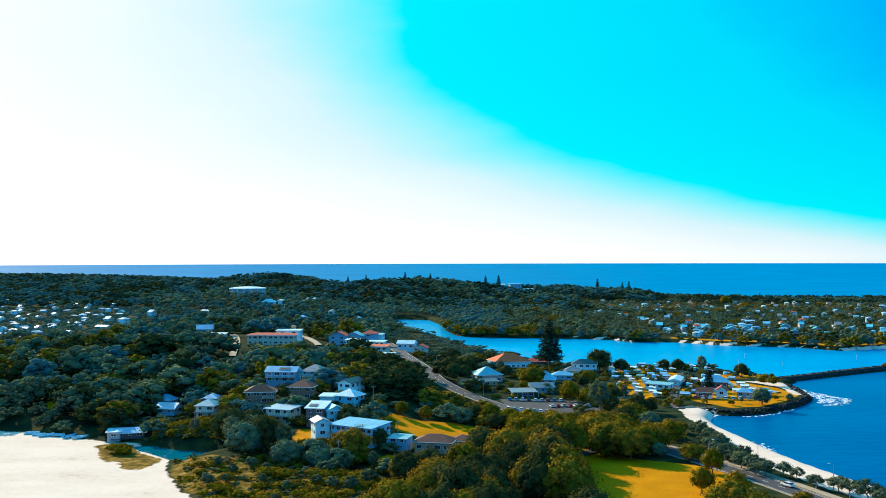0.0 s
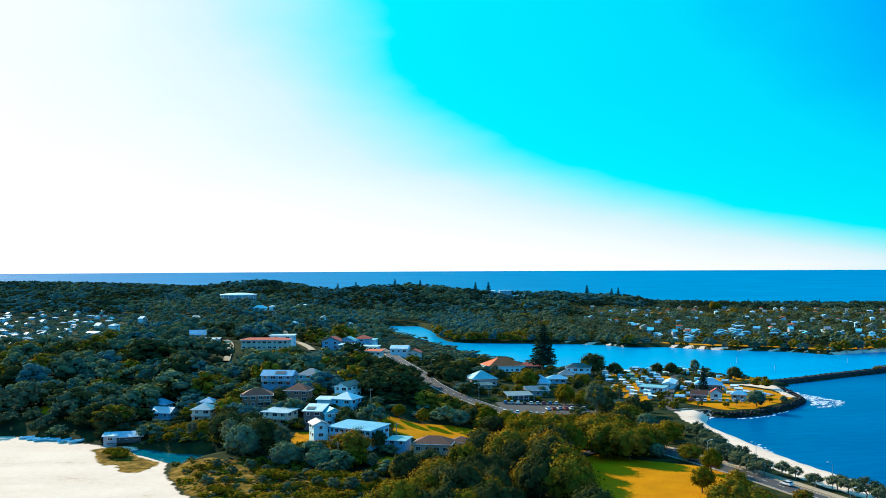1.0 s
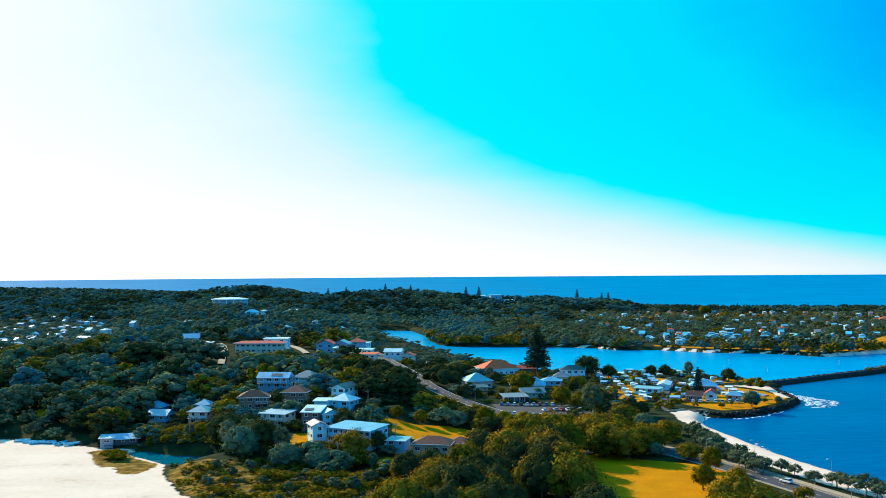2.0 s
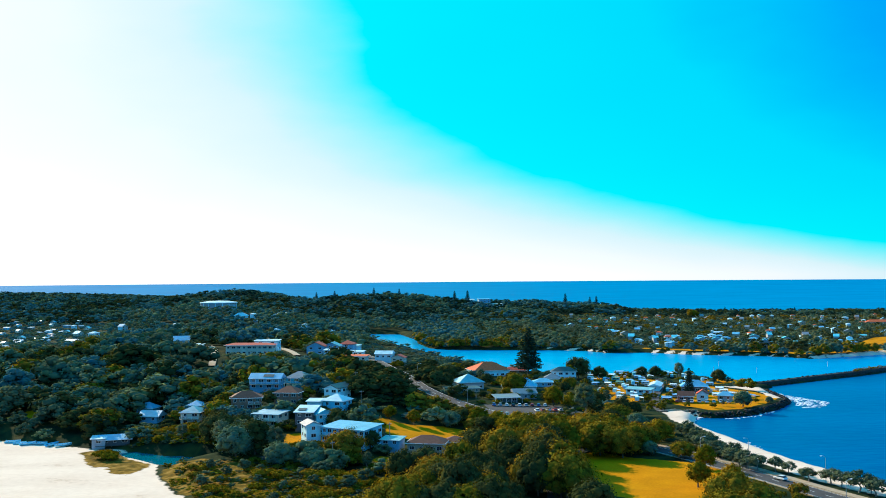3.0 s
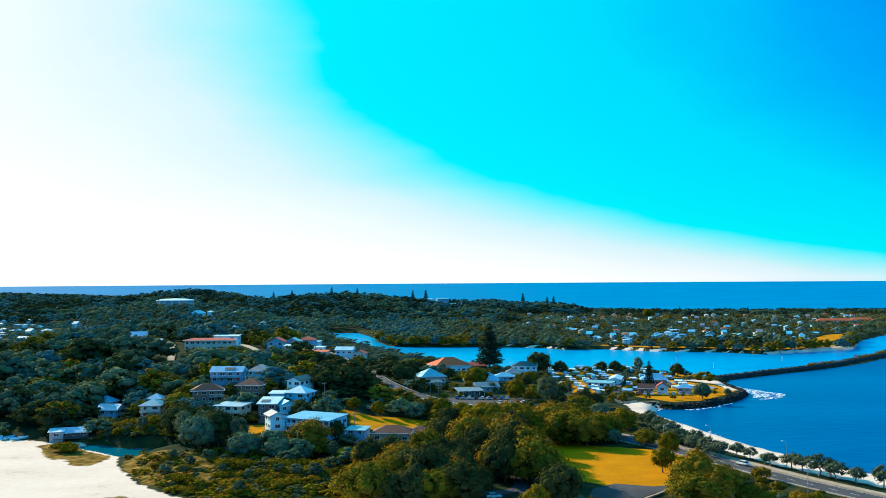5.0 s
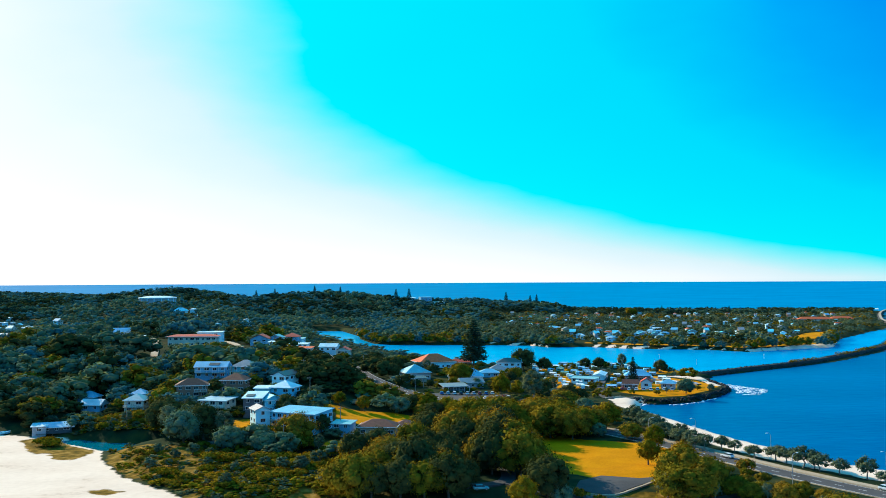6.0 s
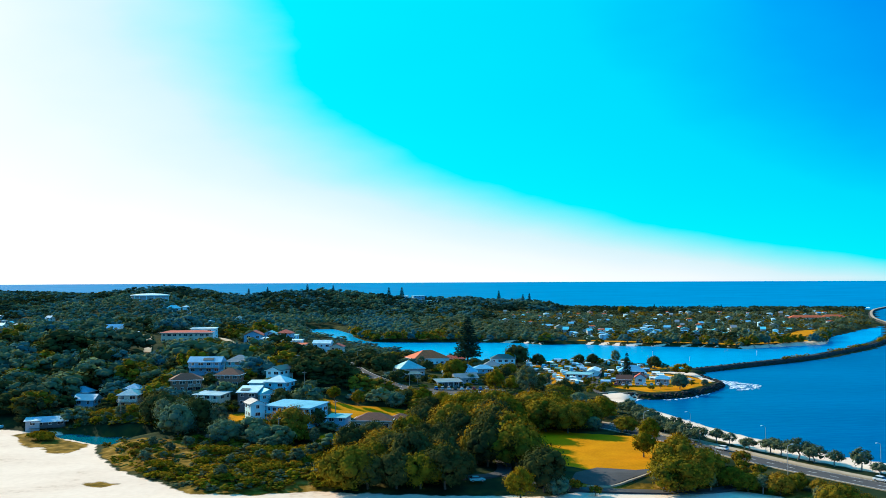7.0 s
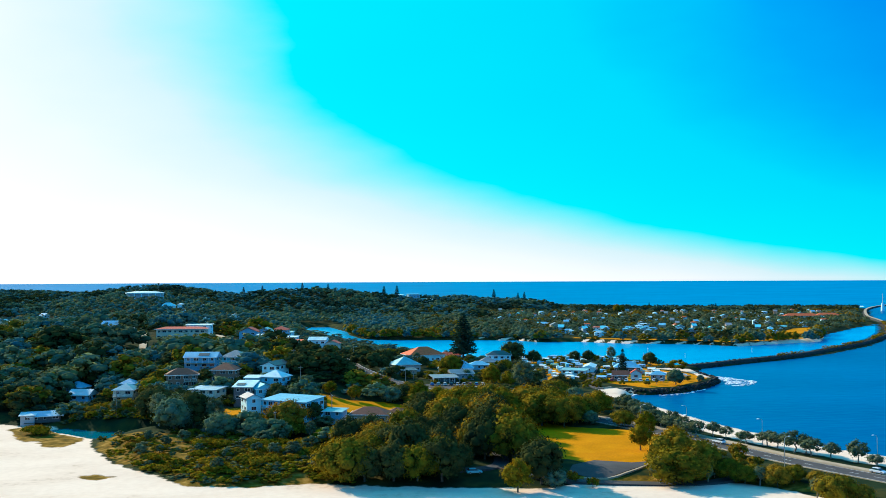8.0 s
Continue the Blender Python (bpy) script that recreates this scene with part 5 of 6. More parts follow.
breakwater()
rock_pile("point_rocks", ((122, 470), (128, 456), (137, 450), (154, 456), (172, 472), (189, 495), (193, 512), (188, 520)), 2.6, -0.3, 2.2, 620, 0.95, "dark boulder seawall round the lawn point", 22)
rock_pile("cove_rocks", ((192, 512), (198, 530), (199, 552), (188, 566)), 2.2, -0.3, 0.7, 90, 0.9, "low dark rocks at the cove mouth", 23)
tagged(part("seawall", ribbon(spline(((110, 452), (116, 456), (124, 459), (130, 456))), -0.3, 0.3, 0.6, 2.0), M_PATH), "weathered concrete seawall at the beach end", "wall", kind="structure")


def foam_patch(line, w0, w1, seed, name="foam"):
    """Broken white water: many small irregular flakes lying on the surface."""
    r = np.random.default_rng(seed)
    pts = spline(line, 1.0)
    ns = normals(pts)
    V, F = [], []
    for i, (p, n) in enumerate(zip(pts, ns)):
        w = w0 + (w1 - w0) * i / len(pts)
        for _ in range(max(1, int(w * 0.75))):
            q = p + n * r.normal(0, w * 0.32) + Vector((r.normal(0, 0.4), r.normal(0, 0.4)))
            s, k = r.uniform(0.25, 0.8), 6
            o = len(V)
            V += [(q.x + s * r.uniform(0.6, 1.3) * math.cos(a * 2 * math.pi / k) * 1.4, q.y + s * r.uniform(0.6, 1.3) * math.sin(a * 2 * math.pi / k), 0.05 + r.uniform(0, 0.06)) for a in range(k)]
            V.append((q.x, q.y, 0.12 + s * 0.2))
            F += [(o + a, o + (a + 1) % k, o + k) for a in range(k)]
    return tagged(part(name, (V, F), M_FOAM), "broken white sea foam on blue water", "foam", kind="stuff")


foam_patch(((199, 562), (199, 545), (201, 528), (205, 512), (209, 503)), 2.4, 4.5, 31)
foam_patch(((210, 502), (210, 495), (206, 487), (200, 482), (192, 478)), 5.0, 2.6, 39)
foam_patch(((200, 520), (200, 506), (197, 494), (192, 486)), 6.0, 3.6, 32)
foam_patch(((204, 500), (201, 492), (196, 487)), 4.5, 3.0, 37)
foam_patch(((172, 466), (154, 450), (140, 445)), 1.5, 1.2, 33)
foam_patch(((131, 453), (123, 440), (118, 424), (119, 402)), 2.4, 2.0, 34)
foam_patch(((120, 400), (124, 380), (126, 360)), 1.5, 1.5, 38)
foam_patch(((127, 380), (127, 356), (130, 335), (136, 311), (143, 290), (154, 271), (172, 238)), 1.5, 2.2, 35)


def breaker(line, width, height, name="breaker"):
    """A far wave breaking: a long white ridge."""
    pts = spline(line, 8)
    ns = normals(pts)
    r = np.random.default_rng(len(pts))
    vs, fs = [], []
    for i, (p, n) in enumerate(zip(pts, ns)):
        w = width * (0.4 + 0.6 * math.sin(math.pi * (i + 0.5) / len(pts))) * r.uniform(0.7, 1.2)
        vs += [(p.x - n.x * w, p.y - n.y * w, 0.0), (p.x, p.y, height * r.uniform(0.6, 1.1)), (p.x + n.x * w, p.y + n.y * w, 0.0)]
    for i in range(len(pts) - 1):
        o = i * 3
        fs += [(o, o + 1, o + 4, o + 3), (o + 1, o + 2, o + 5, o + 4)]
    return tagged(part(name, (vs, fs), M_FOAM), "long white breaking wave off the beach", "wave", kind="stuff")


breaker(((850, 1700), (900, 1716), (960, 1725), (1000, 1720)), 16, 1.5)
breaker(((395, 1700), (430, 1672), (470, 1662)), 12, 1.5)
breaker(((560, 1648), (640, 1642), (760, 1632)), 5, 0.8)


def street_lamp_model():
    e = thing("street_lamp", pose(0, 0, -100), "tall galvanised street lamp with curved arm", "lamp", "street lamps")
    part("post", tube([(0, 0, -0.5), (0, 0, 4), (0, 0, 8)], (0.11, 0.09, 0.07), 8), M_STEEL, e)
    part("arm", tube([(0, 0, 7.9), (0.3, 0, 8.5), (1.0, 0, 8.8), (1.9, 0, 8.85)], (0.07, 0.06, 0.05, 0.05), 6), M_STEEL, e)
    part("head", boxed((1.6, -0.14, 8.74, 2.4, 0.14, 8.92)), M_FRAME, e)
    return e


lamp = street_lamp_model()
for k, (x, y, a) in enumerate(((110, 258, 25), (138, 258, 205), (120, 293, 205), (108, 327, 205), (92, 330, 25), (66, 367, 120), (125, 228, 25), (20, 478, 160), (26, 500, 340), (-4, 560, 330))):
    m = pose(x, y, at_ground(x, y), 0, 0, a)
    if k:
        copy_thing(lamp, m)
    else:
        lamp.matrix_basis = m


def power_pole_model():
    e = thing("power_pole", pose(0, 0, -100), "weathered timber power pole with cross-arm", "pole", "power poles")
    part("post", tube([(0, 0, -1), (0, 0, 9.5)], (0.17, 0.12), 8), M_PALE_BARK, e)
    c = part("crossarm", boxed((-1.1, -0.06, 8.7, 1.1, 0.06, 8.85)), M_BARK, e)
    for x in (-1, -0.35, 0.35, 1):
        part("insulator", tube([(x, 0, 8.85), (x, 0, 9.05)], (0.06, 0.04), 6), M_FRAME, c)
    return e


POLES = ((-99, 379, 50), (-82, 369, 50), (-58, 345, 50), (-36, 326, 55), (-17, 353, 40), (-30, 408, 30), (-112, 470, 70), (-34, 440, 30))
pole = power_pole_model()
for k, (x, y, a) in enumerate(POLES):
    m = pose(x, y, at_ground(x, y), 0, 0, a)
    if k:
        copy_thing(pole, m)
    else:
        pole.matrix_basis = m


def wires():
    pieces = []
    for (x0, y0, a0), (x1, y1, a1) in zip(POLES[:3], POLES[1:4]):
        for s in (-1, -0.35, 0.35, 1):
            p = Vector((x0 + s * math.cos(radians(a0)), y0 + s * math.sin(radians(a0)), at_ground(x0, y0) + 9.05))
            q = Vector((x1 + s * math.cos(radians(a1)), y1 + s * math.sin(radians(a1)), at_ground(x1, y1) + 9.05))
            pieces.append(tube([p.lerp(q, t / 8) - Vector((0, 0, 0.9 * 4 * (t / 8) * (1 - t / 8))) for t in range(9)], [0.018] * 9, 4))
    tagged(part("power_line", merged(pieces), M_TYRE), "thin sagging overhead power lines", "cable")


wires()


def channel_marker(x, y):
    e = thing("channel_marker", pose(x, y, 0), "slim white channel marker post in the lagoon", "marker", "channel markers")
    part("post", tube([(0, 0, -3), (0, 0, 3.6)], (0.14, 0.12), 8), M_FRAME, e)
    part("topmark", boxed((-0.35, -0.05, 2.7, 0.35, 0.05, 3.5)), M_FRAME, e)


for x, y in ((232, 650), (300, 690), (222, 700), (205, 660)):
    channel_marker(x, y)
lighthouse_x, lighthouse_y = 905, 1500


def beacon():
    e = thing("beacon", pose(lighthouse_x, lighthouse_y, 2), "white harbour beacon tower near the breakwater", "tower")
    part("shaft", tube([(0, 0, -2), (0, 0, 10), (0, 0, 11)], (3.2, 2.4, 2.6), 14), M_WALL["white"], e)
    part("mast", tube([(0, 0, 11), (0, 0, 28)], (0.5, 0.25), 6), M_STEEL, e)


beacon()



def dinghy_model():
    """An open boat: a hull that narrows to the bow, with thwarts and a gunwale."""
    e = thing("dinghy", pose(0, 0, -100), "small pale blue open boat drawn up at the sand edge", "boat", "boats on the sand")
    rings = ((-1.9, 0.72, 0.55), (-0.6, 0.85, 0.58), (0.7, 0.74, 0.62), (1.6, 0.40, 0.72), (2.2, 0.04, 0.85))
    prof = ((-1.0, 1.0), (-0.72, 0.25), (0.0, 0.0), (0.72, 0.25), (1.0, 1.0), (0.88, 1.0), (0.62, 0.36), (0.0, 0.14), (-0.62, 0.36), (-0.88, 1.0))
    vs = [(x, w * a, h * b) for x, w, h in rings for a, b in prof]
    n = len(prof)
    fs = [(i * n + k, i * n + (k + 1) % n, (i + 1) * n + (k + 1) % n, (i + 1) * n + k) for i in range(len(rings) - 1) for k in range(n)]
    fs += [tuple(range(n))[::-1], tuple(range((len(rings) - 1) * n, len(rings) * n))]
    part("hull", (vs, fs), M_WALL["aqua"], e)
    for x, w in ((-1.1, 0.66), (0.1, 0.66)):
        part("thwart", boxed((x - 0.13, -w, 0.36, x + 0.13, w, 0.41)), M_BARK, e)
    return e


boat = dinghy_model()
for k, (x, y, a) in enumerate(((-170, 399, 20), (-166, 397, 35), (-161, 397, -10), (-155, 394, 60), (-174, 402, 5), (-150, 392, 25))):
    m = pose(x, y, at_ground(x, y), 4, 0, a) @ Matrix.Scale(1.25, 4)
    if k:
        copy_thing(boat, m)
    else:
        boat.matrix_basis = m

# ---- trees and woods ----
YARD = ((46, 284), (92, 284), (94, 248), (46, 248))
SHORE = ((107, 395), (108, 370), (106, 335), (114, 318), (120, 300), (127, 280), (134, 264), (143, 246), (152, 226), (165, 200))


def scatter(spacing, y0, y1, seed, left=-0.54, right=0.68, edge=4):
    r = np.random.default_rng(seed)
    out = []
    y = y0
    while y < y1:
        x = y * left
        while x < y * right:
            out.append((x + r.uniform(-0.45, 0.45) * spacing, y + r.uniform(-0.45, 0.45) * spacing))
            x += spacing
        y += spacing * 0.87
    p = np.array(out)
    x, y = p[:, 0], p[:, 1]
    wet = np.maximum.reduce([inside(q, x, y) for q in (BAY, LAKE, SEA, POND)])
    keep = (wet < -edge) & (inside(SAND_FLAT, x, y) < -3) & (near_line(COAST_ROAD, x, y) > 8) & (near_line(RIDGE_STREET, x, y) > 6) & (near_line(HILL_STREET, x, y) > 7) & (inside(FLAT, x, y) < 0) & (near_line(WALL_LINE, x, y) > 16) & ~((near_line(SHORE, x, y) < 15) & (y < 430)) & ~((x > 91) & (y > 395) & (y < 475))
    for q in LAWNS + (YARD, ISLET, MARSH, BEACH, COVE_BEACH, FAR_BEACH, CREEK_EDGE, CAR_PARK, PARK_COURT):
        keep &= inside(q, x, y) < -1
    keep &= inside(PARK_LAWN, x, y) < -4
    for cx, cy, cr in CLEAR:
        keep &= np.hypot(x - cx, y - cy) > cr
    return p[keep]


def spots(p, h0, h1, w0, w1, seed):
    r = np.random.default_rng(seed)
    z = ground_height(p[:, 0], p[:, 1])
    return [(x, y, q - 0.4, r.uniform(h0, h1), r.uniform(w0, w1)) for (x, y), q in zip(p, z)]


trng = np.random.default_rng(40)
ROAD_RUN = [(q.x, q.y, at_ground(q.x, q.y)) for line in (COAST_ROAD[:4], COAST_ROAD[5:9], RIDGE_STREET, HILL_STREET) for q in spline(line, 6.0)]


def camera_sightline(x, y, reach):
    """The height above sea level to which trees are cut so the camera sees the streets behind them."""
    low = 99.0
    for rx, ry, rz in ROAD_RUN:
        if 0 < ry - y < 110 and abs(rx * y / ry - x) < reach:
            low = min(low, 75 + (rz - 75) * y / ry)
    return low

# single trees that stand out
plant(("pine", 0), 69, 618, 31, wide=1.2)
plant(("pine", 1), 143, 512, 15)
for x, y, h in ((66, 1476, 22), (86, 1474, 25), (255, 1570, 22), (300, 1590, 20), (310, 1585, 22), (520, 1560, 12), (640, 1565, 11), (-60, 1500, 18), (-20, 1490, 16), (-120, 1480, 18), (-150, 1500, 18), (-190, 1480, 16)):
    plant(("pine", 1), x, y, h, wide=1.1)
for x, y, h, key in ((79, 291, 8.2, ("gold", 0)), (87, 283, 8.5, ("gold", 1)), (79, 262, 11, ("banksia", 0)), (84, 257, 10, ("banksia", 1)), (75, 256, 9, ("banksia", 2)), (31, 247, 8.5, ("gold", 2)), (42, 257, 10, ("gum", 0)),
                     (42, 251, 5.5, ("fig", 0)), (48, 256, 3.0, ("shrub", 1)), (52, 250, 2.6, ("shrub", 0)), (90, 318, 8, ("gold", 1)), (156, 466, 8, ("fig", 0)),
                     (180, 574, 8, ("fig", 1)), (99, 603, 14, ("fig", 2)), (93, 598, 9, ("gold", 2)), (150, 608, 7, ("fig", 3)), (142, 612, 6.5, ("fig", 4)), (163, 600, 10, ("gum", 2)),
                     (-17.5, 402, 6, ("gold", 0)), (-7.5, 401, 6, ("gold", 1)), (-22, 372, 5.5, ("banksia", 4)), (-27, 400, 6, ("gold", 2)), (-31, 352, 7.5, ("fig", 0)), (-24, 351, 7, ("fig", 1)),
                     (95, 440, 7, ("fig", 1)), (94, 455, 8, ("gum", 1)), (88, 432, 9, ("fig", 3)), (86, 396, 8, ("fig", 0)), (97, 390, 5, ("banksia", 0)), (82, 416, 9, ("banksia", 3)),
                     (-82, 366, 13, ("fig", 1)), (-74, 360, 10, ("fig", 3)), (-33, 336, 11, ("banksia", 2)), (-66, 350, 13, ("fig", 1)), (-58, 345, 11, ("gum", 0)), (-72, 345, 12, ("fig", 0)), (-79, 356, 12, ("gum", 2)), (-34, 336, 6, ("fig", 4)), (-88, 398, 8, ("fig", 2)), (-76, 380, 9, ("fig", 4)), (-84, 386, 8, ("gum", 0)), (76, 402, 9, ("fig", 2)), (112, 600, 8, ("fig", 3)),
                     (71, 434, 16, ("gum", 0)), (63, 474, 10, ("gold", 1)), (70, 466, 8, ("gold", 2)), (49, 526, 11, ("banksia", 4)), (55, 506, 5, ("fig", 0)), (62, 494, 5, ("fig", 2)), (12, 541, 8, ("fig", 1)), (10, 560, 9, ("fig", 3)), (16, 577, 9, ("fig", 2)), (4, 572, 8, ("fig", 4)), (37, 562, 7, ("fig", 3)), (35, 578, 8, ("gum", 1)), (44, 512, 5, ("banksia", 1)), (30, 503, 4, ("fig", 1)), (78, 530, 6, ("fig", 3)), (84, 548, 7, ("banksia", 2)), (84, 470, 8, ("fig", 1)), (92, 484, 7, ("gum", 1)), (78, 446, 8, ("fig", 4)), (174, 478, 3.5, ("fig", 0)), (167, 479, 2.5, ("shrub", 0)), (140, 463, 2.6, ("shrub", 1)), (147, 469, 3.2, ("gum", 0))):
    plant(key, x, y, h)
    CLEAR.append((x, y, 4))
# shore trees between road and beach
for k, p in enumerate(spline(((106, 388), (105, 370), (103, 350), (104, 335), (104, 322)), 3.6)):
    for j in range(2):
        q = p + Vector((trng.normal(0, 1.4) - 2.6 * j, trng.normal(0, 1.6)))
        plant(("shore", (k + j) % 3), q.x, q.y, trng.uniform(3.8, 6.2), wide=trng.uniform(1.0, 1.35))
for k, (x, y, h) in enumerate(((104, 316, 5.6), (107, 312, 5.0), (111, 314, 6.4), (113, 307, 4.2), (115.5, 301, 5.2), (117.5, 296, 5.6), (119.5, 292, 5.2), (121, 287, 4.6), (124, 283, 5.8), (126, 279, 6.0), (127.5, 276, 5.2),
                               (130, 270, 5.4), (132.5, 263, 5.8), (136, 255, 3.6), (143, 244, 5.0), (150, 230, 5.0))):
    plant(("shore", k % 3), x + trng.normal(0, 0.8), y + trng.normal(0, 1.2), h * trng.uniform(0.62, 1.15), wide=trng.uniform(0.95, 1.5))
# thicket between the coast road and the sand
for k, (x, y, h) in enumerate(((71, 251, 7.5), (75, 250, 9.5), (80, 252, 9.0), (88, 255, 5.0), (91, 252, 6.0), (94, 249, 5.0), (97, 246, 5.2), (101, 244, 5.0), (106, 245, 4.6), (93, 256, 4.0), (98, 251, 4.2), (103, 249, 4.0),
                               (104, 229, 5.5), (107, 225, 7.0), (113, 223, 4.0), (84, 250, 5.5), (110, 240, 3.6))):
    plant(("banksia", k % 5) if k % 3 else ("gum", k % 3), x, y, h, wide=trng.uniform(0.95, 1.25))
    CLEAR.append((x, y, 4))
# shrubs of the marsh edge
for k in range(190):
    x, y = trng.uniform(-96, -12), trng.uniform(266, 336)
    if inside(SAND_FLAT, np.array([x]), np.array([y]))[0] > -3 or any(math.hypot(x - c[0], y - c[1]) < c[2] * 0.7 for c in CLEAR):
        continue
    if x < -60 and y > 296 and k % 3:
        continue
    key = ("silver", k % 3) if k % 5 == 0 else ("low_gold", k % 2) if k % 5 < 3 else ("shrub", k % 3)
    plant(key, x, y, trng.uniform(1.4, 3.0) * (1.9 if key[0] == "silver" else 1.0), wide=trng.uniform(1.1, 1.7))
for x, y, h in ((-124, 362, 3.2), (-121, 360, 2.8), (-126, 365, 2.8), (-123, 365, 3.0), (-72, 300, 2.2), (-76, 308, 2.0), (-68, 296, 2.4)):
    plant(("low_gold", 0), x, y, h, wide=1.3)
# bank behind the tidal pool, and golden trees below the shops
for k in range(120):
    x, y = trng.uniform(-124, -70), trng.uniform(366, 406)
    if inside(POND, np.array([x]), np.array([y]))[0] > -3 or inside(SAND_FLAT, np.array([x]), np.array([y]))[0] > -2 or math.hypot(x + 127, y - 389) < 10:
        continue
    plant((("low_gold", 0), ("shrub", 1), ("shrub", 2), ("silver", 0), ("gold", 1))[k % 5], x, y, trng.uniform(1.8, 3.6), wide=trng.uniform(1.0, 1.5))
for x, y, h in ((20, 409, 8.5), (28, 404, 8), (36, 398, 8.5), (44, 392, 9), (52, 386, 9), (30, 392, 8), (40, 384, 9)):
    plant(("gold", int(trng.integers(3))), x, y, h, wide=trng.uniform(1.1, 1.4))
    CLEAR.append((x, y, 4))
for x, y, h in ((8, 404, 7), (14, 412, 7.5), (22, 396, 7), (4, 416, 6)):
    plant(("fig", int(trng.integers(3))), x, y, h, wide=1.1)
    CLEAR.append((x, y, 4))
# trees over the coast road bend
for x, y, h in ((60, 346, 12), (67, 341, 11), (73, 351, 10), (79, 357, 9), (66, 356, 11), (88, 338, 6), (57, 362, 12), (70, 372, 11), (62, 378, 11)):
    plant(("banksia", int(trng.integers(5))), x, y, h, wide=trng.uniform(0.95, 1.2))
    CLEAR.append((x, y, 4))


# the tall edge of the grove that shades the lawn
for k, (x, y, h) in enumerate(((36, 289, 15), (34, 301, 15.5), (34, 314, 15), (37, 326, 15), (44, 340, 14), (28, 282, 13.5))):
    plant(("fig", 3) if k % 2 else ("banksia", k % 5), x, y, h, wide=0.85)
    CLEAR.append((x, y, 5))
# garden shrubs below the white houses
for k, (x, y) in enumerate(((-49, 355), (-46, 354), (-43.5, 352), (-52, 352), (-40, 347), (-55, 350), (-62, 388), (-57, 384), (-68, 386), (-74, 390))):
    plant(("low_gold", k % 2) if k % 3 else ("shrub", k % 3), x, y, 2.2 + 0.3 * (k % 4), wide=1.2)
# tall trees at the sand edge of the grove
for k in range(5):
    x = -14 + k * 6.6 + trng.uniform(-1, 1)
    plant(("fig", 3 + k % 2) if k % 3 else ("banksia", k % 5), x, 264 - (x + 12) * 0.17, trng.uniform(9.5, 12.5))
    CLEAR.append((x, 263 - (x + 12) * 0.17, 5))


def mixed_spots(p, sizes, seed, least=3.2):
    """Trees of mixed age: clusters of tall ones among lower growth, capped where they would block the camera's view."""
    r = np.random.default_rng(seed)
    z = ground_height(p[:, 0], p[:, 1])
    out = []
    for (x, y), q in zip(p, z):
        t = 0.42 + 0.5 * noise.noise(Vector((x * 0.028, y * 0.028, 3.1))) + r.normal(0, 0.26)
        t = min(1, max(0, t))
        h = sizes[0] + (sizes[1] - sizes[0]) * t
        for a, b, c, top in FRONT:
            if math.hypot(x - a, y - b) < c:
                h = min(h, top * r.uniform(0.75, 1.1))
        # lower in these areas so the lagoon and suburbs stay in the camera's view
        if -48 < x < (35 if y < 600 else 85) and 555 < y < 1010 and (y < 890 or x < -8):
            h = min(h, r.uniform(3, 5.5) if y < 700 else r.uniform(2.2, 4))
        if x < -0.325 * y and 700 < y < 1350:
            h = min(h, r.uniform(2.2, 7.0))
        if (x < -0.30 * y and 640 < y < 1380) or (x > 150 and 850 < y < 1350):
            h = min(h, r.uniform(2.5, 7.0))
        if 5 < x < 110 and 372 < y < 462:
            h = min(h, r.uniform(4, 6.5))
        # kept below the camera's sight line to the streets
        h = min(h, camera_sightline(x, y, h * 0.4 + 2) - q)
        if h < 1.2:
            continue
        out.append((x, y, q - 0.4, h, min(h * 1.3, 99) if h < 2.5 else max(h * r.uniform(0.62, 0.9), least * r.uniform(0.85, 1.15))))
    return out


# the near wood, tree by tree
near = scatter(9.4, 258, 462, 1)
single, joined = [], []
for x, y in near:
    if -92 < x < -14 and y < 330 and y < 330 - (x + 92) * 0.25:
        continue
    (single if (x > -16 and y < 372) or (x < -16 and y < 384 and trng.uniform() < 0.6) else joined).append((x, y))
for x, y in single[:250]:
    if x < 60 and (x > 39 and 276 < y < 346 or x > 20 and 255 < y <= 276):
        continue
    grove = 8 <= x < 64 and y < 358 or -16 <= x < 8 and y < 312
    capped = [top for a, b, c, top in FRONT if math.hypot(x - a, y - b) < c]
    if grove:
        key = ("fig", int(trng.integers(3, 5))) if trng.uniform() < 0.35 else ("banksia", int(trng.integers(5)))
        h = trng.uniform(13, 15.5) if x > 22 else trng.uniform(9, 14) if y > 272 and x > -4 else trng.uniform(8.0, 11)
    elif x > 92:
        key, h = ("shrub", int(trng.integers(3))), trng.uniform(2, 4)
    else:
        key = (("fig", "fig", "gum", "gold", "fig", "banksia")[int(trng.integers(6 if x > -16 else 4))], int(trng.integers(3)))
        h = trng.uniform(5, 10)
        if -25 < x < 30 and 325 < y < 375:
            h = trng.uniform(3.5, 5.5)
    if capped and y > 325 and h > min(capped):
        key, h = (('shrub', 'gold', 'shrub')[int(trng.integers(3))], int(trng.integers(3))), min(capped) * trng.uniform(0.8, 1.1)
    plant(key, x, y, h * trng.uniform(0.8, 1.05), wide=trng.uniform(0.72, 0.95) if grove else trng.uniform(0.9, 1.2))
joined = np.array(joined + single[250:])
east = (joined[:, 0] > -8) & (joined[:, 1] < 462)
woodland("woodland", mixed_spots(joined[east], (5.0, 12), 9, 4.2), "olive and dark coastal trees below the shops", [M_LEAF["olive"], M_LEAF["fig"], M_LEAF["olive"], M_LEAF["deep"], M_LEAF["gold"]], MID)
joined = joined[~east]
steep = (joined[:, 0] > -36) & (joined[:, 0] < 14) & (joined[:, 1] > 420)
